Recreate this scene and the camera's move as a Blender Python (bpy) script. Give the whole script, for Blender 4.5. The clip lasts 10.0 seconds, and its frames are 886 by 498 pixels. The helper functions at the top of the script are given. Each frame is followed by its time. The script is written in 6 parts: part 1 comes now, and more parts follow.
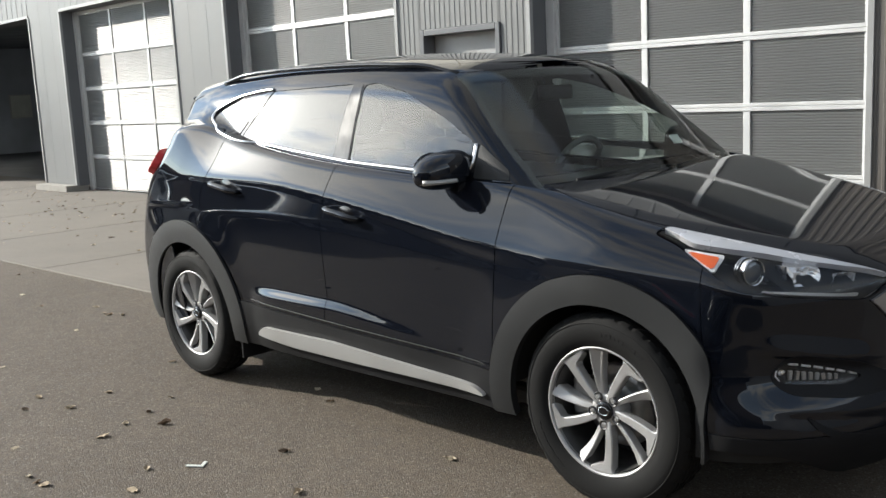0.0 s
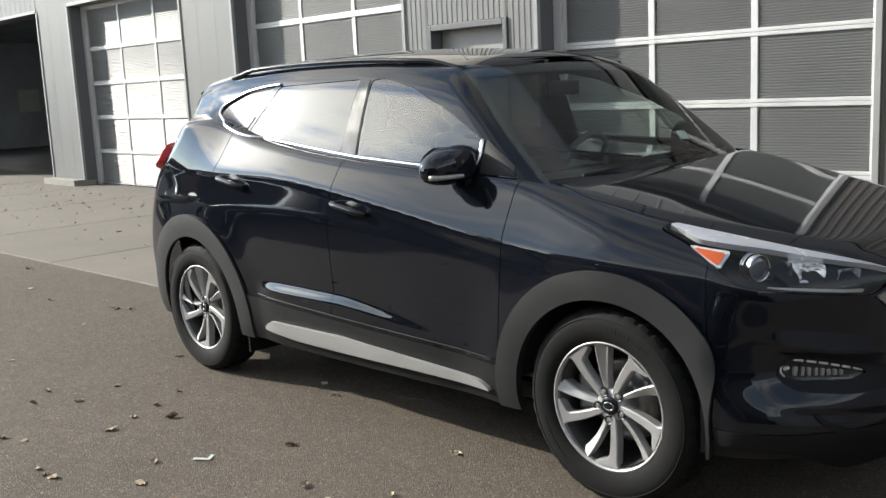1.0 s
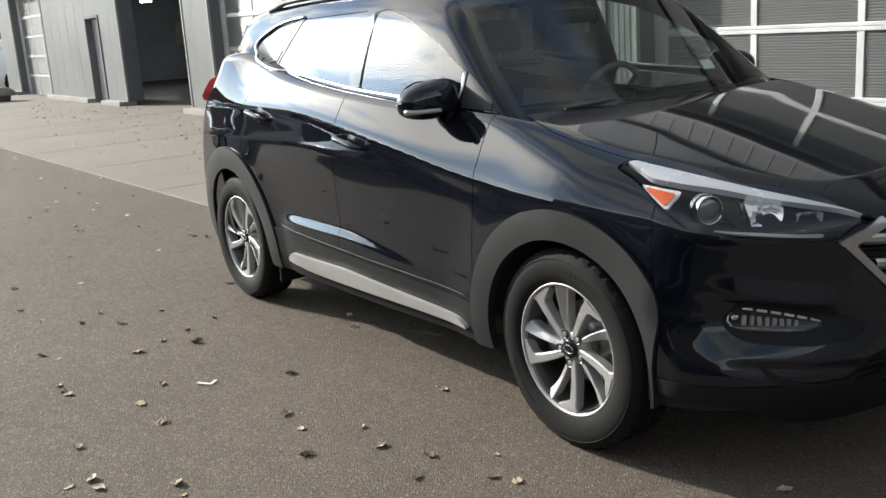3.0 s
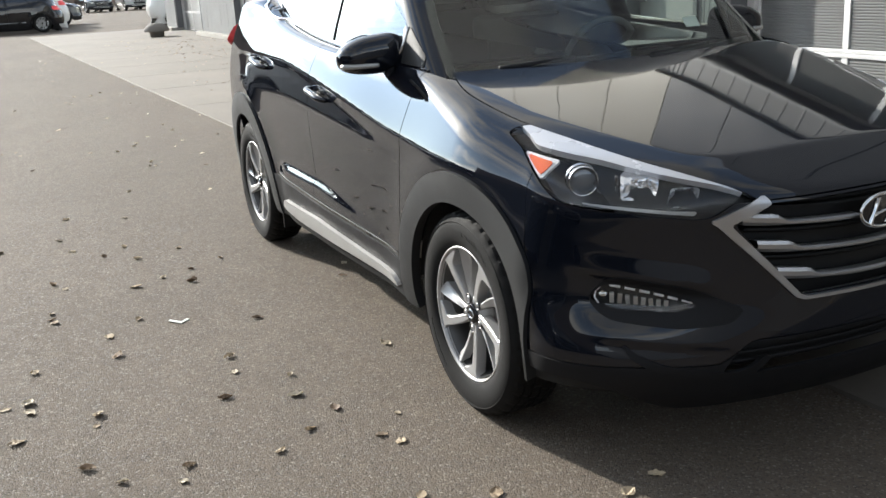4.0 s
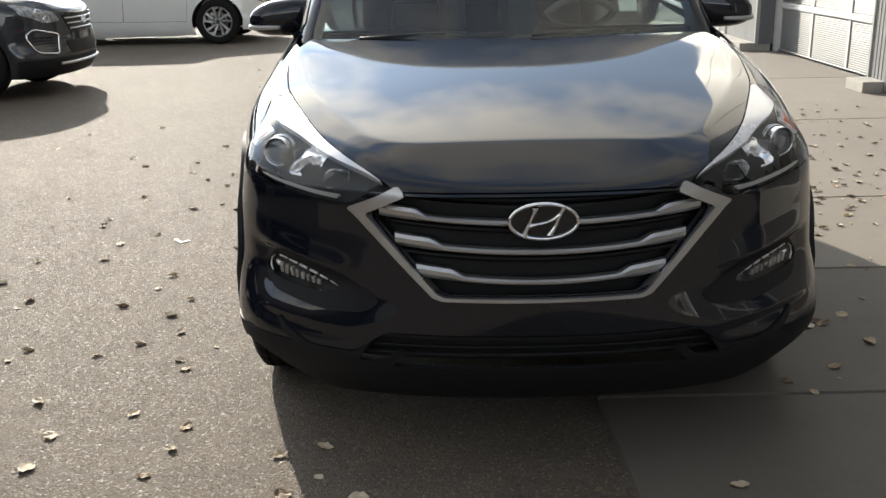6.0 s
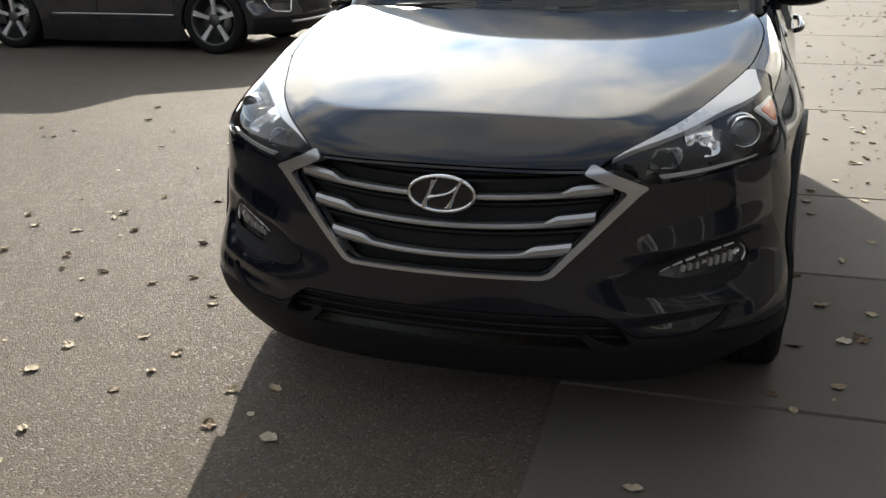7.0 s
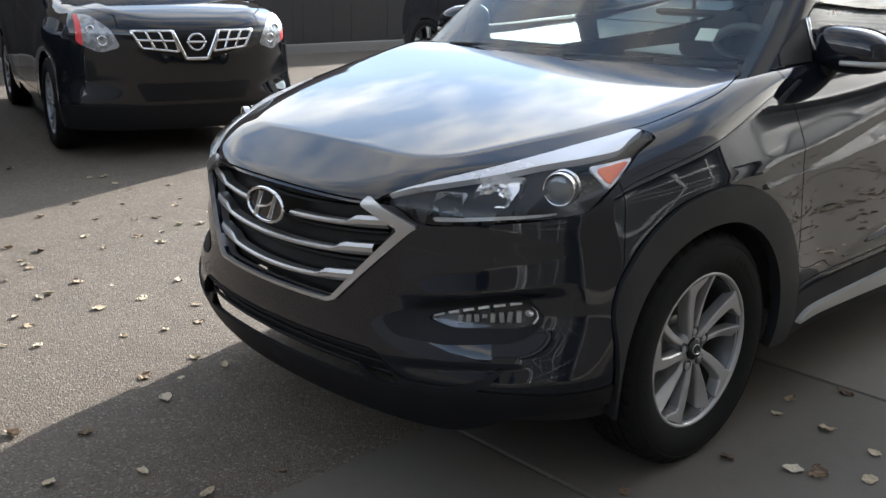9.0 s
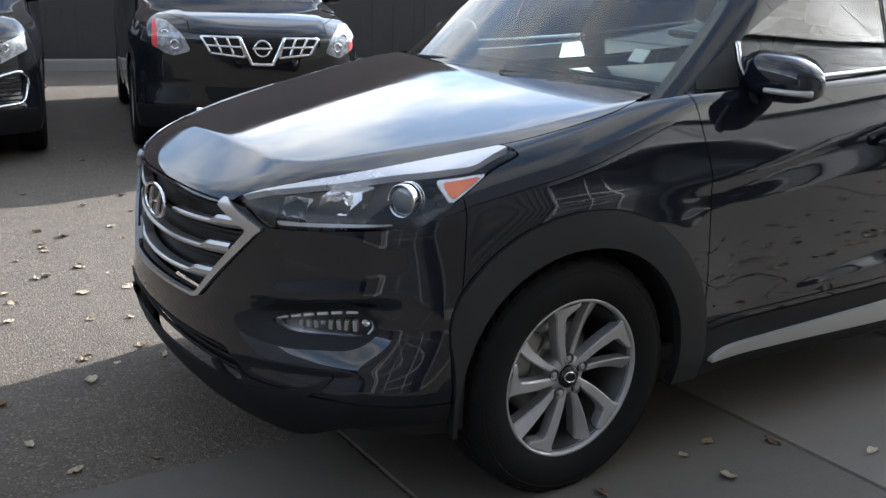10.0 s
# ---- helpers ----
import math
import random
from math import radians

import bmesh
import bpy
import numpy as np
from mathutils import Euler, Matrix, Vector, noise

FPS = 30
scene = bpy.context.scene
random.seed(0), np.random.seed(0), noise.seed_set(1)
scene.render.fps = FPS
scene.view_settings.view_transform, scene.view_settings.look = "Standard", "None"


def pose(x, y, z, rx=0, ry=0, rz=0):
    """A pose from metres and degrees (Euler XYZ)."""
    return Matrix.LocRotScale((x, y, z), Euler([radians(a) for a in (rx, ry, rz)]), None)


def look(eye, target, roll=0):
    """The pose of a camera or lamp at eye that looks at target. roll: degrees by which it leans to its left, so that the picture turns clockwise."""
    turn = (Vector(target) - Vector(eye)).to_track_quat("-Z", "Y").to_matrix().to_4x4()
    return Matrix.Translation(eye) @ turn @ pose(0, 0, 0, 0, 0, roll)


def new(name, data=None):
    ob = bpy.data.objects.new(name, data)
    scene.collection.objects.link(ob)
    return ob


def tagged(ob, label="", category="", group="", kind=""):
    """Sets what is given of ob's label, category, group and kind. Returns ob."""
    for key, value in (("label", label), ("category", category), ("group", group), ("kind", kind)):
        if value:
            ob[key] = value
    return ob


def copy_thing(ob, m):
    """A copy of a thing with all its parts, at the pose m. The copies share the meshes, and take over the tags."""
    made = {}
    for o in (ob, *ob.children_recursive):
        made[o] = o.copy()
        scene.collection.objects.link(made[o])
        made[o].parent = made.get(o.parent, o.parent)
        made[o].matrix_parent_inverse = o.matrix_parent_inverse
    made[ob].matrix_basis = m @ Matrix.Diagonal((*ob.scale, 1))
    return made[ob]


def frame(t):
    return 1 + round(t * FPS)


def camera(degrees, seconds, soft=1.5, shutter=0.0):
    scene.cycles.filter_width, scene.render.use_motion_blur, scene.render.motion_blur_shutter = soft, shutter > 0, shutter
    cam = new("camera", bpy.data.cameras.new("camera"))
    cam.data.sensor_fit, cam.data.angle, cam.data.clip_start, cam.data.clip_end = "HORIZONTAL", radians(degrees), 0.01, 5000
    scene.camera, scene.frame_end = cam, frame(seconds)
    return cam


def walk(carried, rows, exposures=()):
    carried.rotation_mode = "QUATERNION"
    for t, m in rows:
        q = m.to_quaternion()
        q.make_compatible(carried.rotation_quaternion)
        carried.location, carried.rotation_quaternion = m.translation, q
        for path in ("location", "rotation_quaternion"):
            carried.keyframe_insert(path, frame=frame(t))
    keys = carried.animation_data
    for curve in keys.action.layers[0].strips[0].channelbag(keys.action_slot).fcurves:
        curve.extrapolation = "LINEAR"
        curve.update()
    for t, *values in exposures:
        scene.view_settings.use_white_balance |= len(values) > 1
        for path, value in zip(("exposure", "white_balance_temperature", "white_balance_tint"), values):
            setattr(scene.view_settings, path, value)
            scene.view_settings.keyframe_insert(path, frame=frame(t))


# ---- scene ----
cam = camera(49.2, 10.0)
PATH = [
    (0, (3.252, -3.479, 1.464), (1.842, -2.098, 1.141), -2.8),
    (0.5, (3.245, -3.471, 1.465), (1.833, -2.092, 1.142), -2.8),
    (1, (3.261, -3.486, 1.465), (1.842, -2.116, 1.133), -2.7),
    (1.5, (3.294, -3.449, 1.459), (1.847, -2.113, 1.109), -3.4),
    (2, (3.372, -3.414, 1.457), (1.858, -2.159, 1.089), -4.4),
    (2.5, (3.462, -3.236, 1.437), (1.897, -2.064, 1.019), -4.6),
    (2.7, (3.529, -3.119, 1.438), (1.954, -1.966, 1.004), -4.2),
    (3.8, (4.009, -2.364, 1.47), (2.275, -1.518, 0.941), -3.5),
    (4, (4.061, -2.198, 1.447), (2.312, -1.4, 0.895), -3.3),
    (4.5, (4.261, -1.754, 1.449), (2.472, -1.1, 0.837), -3.0),
    (5, (4.449, -1.252, 1.453), (2.609, -0.783, 0.825), -3.4),
    (5.2, (4.484, -1.058, 1.434), (2.629, -0.65, 0.809), -2.8),
    (6.3, (4.598, 0.024, 1.409), (2.7, -0.155, 0.802), -0.95),
    (6.5, (4.59, 0.217, 1.393), (2.713, -0.083, 0.769), -0.9),
    (7, (4.491, 0.707, 1.412), (2.684, 0.149, 0.764), -0.75),
    (7.5, (4.384, 1.209, 1.416), (2.682, 0.357, 0.799), -0.36),
    (8, (4.173, 1.615, 1.392), (2.583, 0.569, 0.778), 0.84),
    (8.5, (3.898, 1.946, 1.382), (2.445, 0.719, 0.762), 1.03),
    (9, (3.64, 2.257, 1.386), (2.328, 0.856, 0.828), 1.06),
    (9.5, (3.314, 2.488, 1.391), (2.096, 1.002, 0.839), 2.43),
    (10, (3.034, 2.735, 1.389), (1.959, 1.134, 0.856), 2.69),
]
walk(cam, [(t, look(eye, target, roll)) for t, eye, target, roll in PATH], [
    (0.0, 0.77, 6550, 7), (2.5, 0.78, 6650, 7), (5.0, 1.24, 6450, 8), (6.5, 1.1, 7100, 8), (7.5, 0.72, 6700, 7), (8.0, 0.38, 6550, 8), (8.5, 0.82, 6550, 8), (9.0, 1.6, 6350, 9), (9.5, 1.6, 6250, 10), (10.0, 1.68, 6000, 9)])


SUN_WAY = Vector((-2.3, -0.88, 1.0)).normalized()


def sky_and_sun():
    world = bpy.data.worlds.new("sky")
    scene.world, world.use_nodes = world, True
    nt = world.node_tree
    bg, out = nt.nodes["Background"], nt.nodes["World Output"]
    sky = nt.nodes.new("ShaderNodeTexSky")
    sky.sky_type, sky.sun_disc = "NISHITA", False
    sky.sun_elevation = math.asin(SUN_WAY.z)
    sky.sun_rotation = math.atan2(SUN_WAY.x, SUN_WAY.y)
    sky.dust_density, sky.air_density, sky.altitude = 0.0, 1.0, 300
    # broken cloud; noise offset picked so dark and bright patches fall in chosen reflections
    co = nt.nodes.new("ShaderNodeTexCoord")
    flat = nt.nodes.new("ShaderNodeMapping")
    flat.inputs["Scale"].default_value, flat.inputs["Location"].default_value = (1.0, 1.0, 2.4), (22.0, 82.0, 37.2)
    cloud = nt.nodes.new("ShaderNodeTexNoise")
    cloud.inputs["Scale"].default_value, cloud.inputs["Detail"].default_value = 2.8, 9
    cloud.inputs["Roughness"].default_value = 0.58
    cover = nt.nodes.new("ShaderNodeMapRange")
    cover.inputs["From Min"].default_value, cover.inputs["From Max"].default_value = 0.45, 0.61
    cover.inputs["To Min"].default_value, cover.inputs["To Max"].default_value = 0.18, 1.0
    white = nt.nodes.new("ShaderNodeMix")
    white.data_type = "RGBA"
    grey = nt.nodes.new("ShaderNodeRGBToBW")
    haze = nt.nodes.new("ShaderNodeMix")
    haze.data_type, haze.blend_type = "RGBA", "MULTIPLY"
    haze.inputs[0].default_value = 1.0
    haze.inputs["B"].default_value = (2.7, 2.66, 2.58, 1)
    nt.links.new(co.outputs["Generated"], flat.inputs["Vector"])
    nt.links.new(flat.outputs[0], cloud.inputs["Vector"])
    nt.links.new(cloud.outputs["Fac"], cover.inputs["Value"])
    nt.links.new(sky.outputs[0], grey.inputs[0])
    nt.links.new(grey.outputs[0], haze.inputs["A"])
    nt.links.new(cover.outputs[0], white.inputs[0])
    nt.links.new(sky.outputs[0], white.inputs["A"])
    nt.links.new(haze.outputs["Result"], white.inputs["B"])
    # thin cloud scatters the light forward, so that it shines round the sun
    norm, dot = nt.nodes.new("ShaderNodeVectorMath"), nt.nodes.new("ShaderNodeVectorMath")
    norm.operation, dot.operation = "NORMALIZE", "DOT_PRODUCT"
    dot.inputs[1].default_value = SUN_WAY
    nt.links.new(co.outputs["Generated"], norm.inputs[0])
    nt.links.new(norm.outputs[0], dot.inputs[0])
    near = nt.nodes.new("ShaderNodeMath")
    near.operation, near.use_clamp = "MAXIMUM", True
    nt.links.new(dot.outputs["Value"], near.inputs[0])
    near.inputs[1].default_value = 0.0
    shine = []
    for power, gain in ((16.0, 2.1), (200.0, 2.6)):
        pw, ml = nt.nodes.new("ShaderNodeMath"), nt.nodes.new("ShaderNodeMath")
        pw.operation, ml.operation = "POWER", "MULTIPLY_ADD"
        pw.inputs[1].default_value, ml.inputs[1].default_value = power, gain
        nt.links.new(near.outputs[0], pw.inputs[0])
        nt.links.new(pw.outputs[0], ml.inputs[0])
        if shine:
            nt.links.new(shine[-1], ml.inputs[2])
        else:
            ml.inputs[2].default_value = 1.0
        shine.append(ml.outputs[0])
    glow = nt.nodes.new("ShaderNodeMix")
    glow.data_type, glow.blend_type = "RGBA", "MULTIPLY"
    glow.inputs[0].default_value = 1.0
    nt.links.new(white.outputs["Result"], glow.inputs["A"])
    nt.links.new(shine[-1], glow.inputs["B"])
    nt.links.new(glow.outputs["Result"], bg.inputs["Color"])
    bg.inputs["Strength"].default_value = 0.138
    sun = new("sun", bpy.data.lights.new("sun", "SUN"))
    sun.data.energy, sun.data.angle, sun.data.color = 4.3, radians(0.6), (1.0, 0.95, 0.88)
    sun.matrix_world = look(SUN_WAY * 60, (0, 0, 0))


sky_and_sun()


# ---- materials ----
def nodes_of(name):
    m = bpy.data.materials.new(name)
    m.use_nodes = True
    nt = m.node_tree
    return m, nt, nt.nodes["Principled BSDF"]


def noise_at(nt, scale, detail=4, rough=0.6, stretch=None):
    co = nt.nodes.new("ShaderNodeTexCoord")
    tex = nt.nodes.new("ShaderNodeTexNoise")
    tex.inputs["Scale"].default_value, tex.inputs["Detail"].default_value, tex.inputs["Roughness"].default_value = scale, detail, rough
    if stretch:
        mp = nt.nodes.new("ShaderNodeMapping")
        mp.inputs["Scale"].default_value = stretch
        nt.links.new(co.outputs["Object"], mp.inputs["Vector"])
        nt.links.new(mp.outputs[0], tex.inputs["Vector"])
    else:
        nt.links.new(co.outputs["Object"], tex.inputs["Vector"])
    return tex.outputs["Fac"]


def remap(nt, value, a, b, lo=0.3, hi=0.7):
    r = nt.nodes.new("ShaderNodeMapRange")
    r.inputs["From Min"].default_value, r.inputs["From Max"].default_value = lo, hi
    r.inputs["To Min"].default_value, r.inputs["To Max"].default_value = a, b
    nt.links.new(value, r.inputs["Value"])
    return r.outputs[0]


def blend(nt, fac, a, b):
    mx = nt.nodes.new("ShaderNodeMix")
    mx.data_type = "RGBA"
    for sock, v in ((mx.inputs[0], fac), (mx.inputs["A"], a), (mx.inputs["B"], b)):
        if isinstance(v, bpy.types.NodeSocket):
            nt.links.new(v, sock)
        else:
            sock.default_value = v if not isinstance(v, tuple) else (*v, 1)[:4]
    return mx.outputs["Result"]


def bumped(nt, bsdf, height, strength, dist=0.002):
    b = nt.nodes.new("ShaderNodeBump")
    b.inputs["Strength"].default_value, b.inputs["Distance"].default_value = strength, dist
    nt.links.new(height, b.inputs["Height"])
    nt.links.new(b.outputs[0], bsdf.inputs["Normal"])


def plain(name, color, rough=0.5, metal=0.0, vary=0.12, grain=60.0, broad=2.5, bump=0.0, coat=0.0, coat_rough=0.04, rough_vary=0.1, shine=0.5):
    """A surface whose tone and gloss vary at a broad and a fine scale."""
    m, nt, b = nodes_of(name)
    dark, light = tuple(c * (1 - vary) for c in color), tuple(min(1, c * (1 + vary)) for c in color)
    fine, wide = noise_at(nt, grain), noise_at(nt, broad, 5)
    first = blend(nt, remap(nt, wide, 0, 1), dark, light)
    second = blend(nt, remap(nt, fine, 0, vary), first, tuple(c * 0.5 for c in color))
    nt.links.new(second, b.inputs["Base Color"])
    nt.links.new(remap(nt, wide, max(0.02, rough - rough_vary), min(1, rough + rough_vary)), b.inputs["Roughness"])
    b.inputs["Metallic"].default_value, b.inputs["Specular IOR Level"].default_value = metal, shine
    b.inputs["Coat Weight"].default_value, b.inputs["Coat Roughness"].default_value = coat, coat_rough
    if bump:
        bumped(nt, b, fine, bump)
    return m


def translucent(m, color, share):
    """Lets a share of the light fall through a milky sheet."""
    nt = m.node_tree
    mix, glow = nt.nodes.new("ShaderNodeMixShader"), nt.nodes.new("ShaderNodeBsdfTranslucent")
    mix.inputs[0].default_value, glow.inputs["Color"].default_value = share, (*color, 1)
    nt.links.new(nt.nodes["Principled BSDF"].outputs[0], mix.inputs[1])
    nt.links.new(glow.outputs[0], mix.inputs[2])
    nt.links.new(mix.outputs[0], nt.nodes["Material Output"].inputs["Surface"])
    return m


def car_paint(name, color, dust=0.04):
    """Clear-coated paint with a thin uneven film of dust."""
    m, nt, b = nodes_of(name)
    wide, fine = noise_at(nt, 3.0, 6, 0.65), noise_at(nt, 900.0, 2)
    film = remap(nt, wide, 0.0, dust, 0.35, 0.75)
    nt.links.new(blend(nt, film, color, (0.32, 0.28, 0.23)), b.inputs["Base Color"])
    nt.links.new(remap(nt, fine, 0.22, 0.34), b.inputs["Roughness"])
    b.inputs["Coat Weight"].default_value, b.inputs["Specular IOR Level"].default_value = 1.0, 0.0
    nt.links.new(remap(nt, wide, 0.020, 0.055), b.inputs["Coat Roughness"])
    b.inputs["Coat IOR"].default_value = 1.52
    return m


def pane(name, tint, gloss_rough=0.0, straight=0.10):
    """Sheet glass: clear or tinted through, its mirror growing from the straight-on share towards grazing."""
    m = bpy.data.materials.new(name)
    m.use_nodes = True
    nt = m.node_tree
    nt.nodes.remove(nt.nodes["Principled BSDF"])
    through_it, mirror = nt.nodes.new("ShaderNodeBsdfTransparent"), nt.nodes.new("ShaderNodeBsdfGlossy")
    through_it.inputs["Color"].default_value = (*tint, 1)
    mirror.inputs["Roughness"].default_value = gloss_rough
    facing, mix = nt.nodes.new("ShaderNodeLayerWeight"), nt.nodes.new("ShaderNodeMixShader")
    facing.inputs["Blend"].default_value = 0.5
    power, gain = nt.nodes.new("ShaderNodeMath"), nt.nodes.new("ShaderNodeMath")
    power.operation, gain.operation = "POWER", "MULTIPLY_ADD"
    power.inputs[1].default_value = 5.0
    gain.inputs[1].default_value, gain.inputs[2].default_value = 1.0 - straight, straight
    nt.links.new(facing.outputs["Facing"], power.inputs[0])
    nt.links.new(power.outputs[0], gain.inputs[0])
    nt.links.new(gain.outputs[0], mix.inputs[0])
    nt.links.new(through_it.outputs[0], mix.inputs[1])
    nt.links.new(mirror.outputs[0], mix.inputs[2])
    nt.links.new(mix.outputs[0], nt.nodes["Material Output"].inputs["Surface"])
    return m


def asphalt():
    m, nt, b = nodes_of("asphalt")
    co = nt.nodes.new("ShaderNodeTexCoord")
    stones = nt.nodes.new("ShaderNodeTexVoronoi")
    stones.inputs["Scale"].default_value = 150
    nt.links.new(co.outputs["Object"], stones.inputs["Vector"])
    wide, fine, mid = noise_at(nt, 0.35, 6), noise_at(nt, 260.0, 3), noise_at(nt, 9.0, 5)
    tone = blend(nt, remap(nt, wide, 0, 1), (0.108, 0.085, 0.063), (0.146, 0.116, 0.086))
    tone = blend(nt, remap(nt, mid, 0, 0.35), tone, (0.060, 0.054, 0.049))
    sep = nt.nodes.new("ShaderNodeSeparateColor")
    nt.links.new(stones.outputs["Color"], sep.inputs[0])
    tone = blend(nt, remap(nt, sep.outputs[0], 0, 0.7, 0.87, 1.0), tone, (0.27, 0.235, 0.20))
    tone = blend(nt, remap(nt, sep.outputs[1], 0, 0.6, 0.7, 1.0), tone, (0.030, 0.027, 0.025))
    nt.links.new(tone, b.inputs["Base Color"])
    nt.links.new(remap(nt, sep.outputs[2], 0.9, 0.5, 0.86, 0.99), b.inputs["Roughness"])
    b.inputs["Specular IOR Level"].default_value = 0.35
    add = nt.nodes.new("ShaderNodeMath")
    add.operation = "ADD"
    nt.links.new(remap(nt, stones.outputs["Distance"], 1, 0, 0.0, 0.7), add.inputs[0])
    nt.links.new(fine, add.inputs[1])
    bumped(nt, b, add.outputs[0], 0.8, 0.004)
    return m


def concrete(name, color, fine_scale=140.0):
    m, nt, b = nodes_of(name)
    wide, mid, fine = noise_at(nt, 0.5, 6), noise_at(nt, 5.0, 6, 0.7), noise_at(nt, fine_scale, 3)
    rnd = nt.nodes.new("ShaderNodeObjectInfo")
    tone = blend(nt, remap(nt, wide, 0, 1), tuple(c * 0.86 for c in color), tuple(c * 1.10 for c in color))
    tone = blend(nt, remap(nt, mid, 0, 0.35, 0.5, 0.75), tone, tuple(c * 0.62 for c in color))
    tone = blend(nt, remap(nt, rnd.outputs["Random"], 0, 0.16, 0, 1), tone, tuple(c * 0.7 for c in color))
    tone = blend(nt, remap(nt, fine, 0, 0.25), tone, tuple(c * 0.55 for c in color))
    nt.links.new(tone, b.inputs["Base Color"])
    b.inputs["Roughness"].default_value = 0.85
    bumped(nt, b, fine, 0.35, 0.002)
    return m


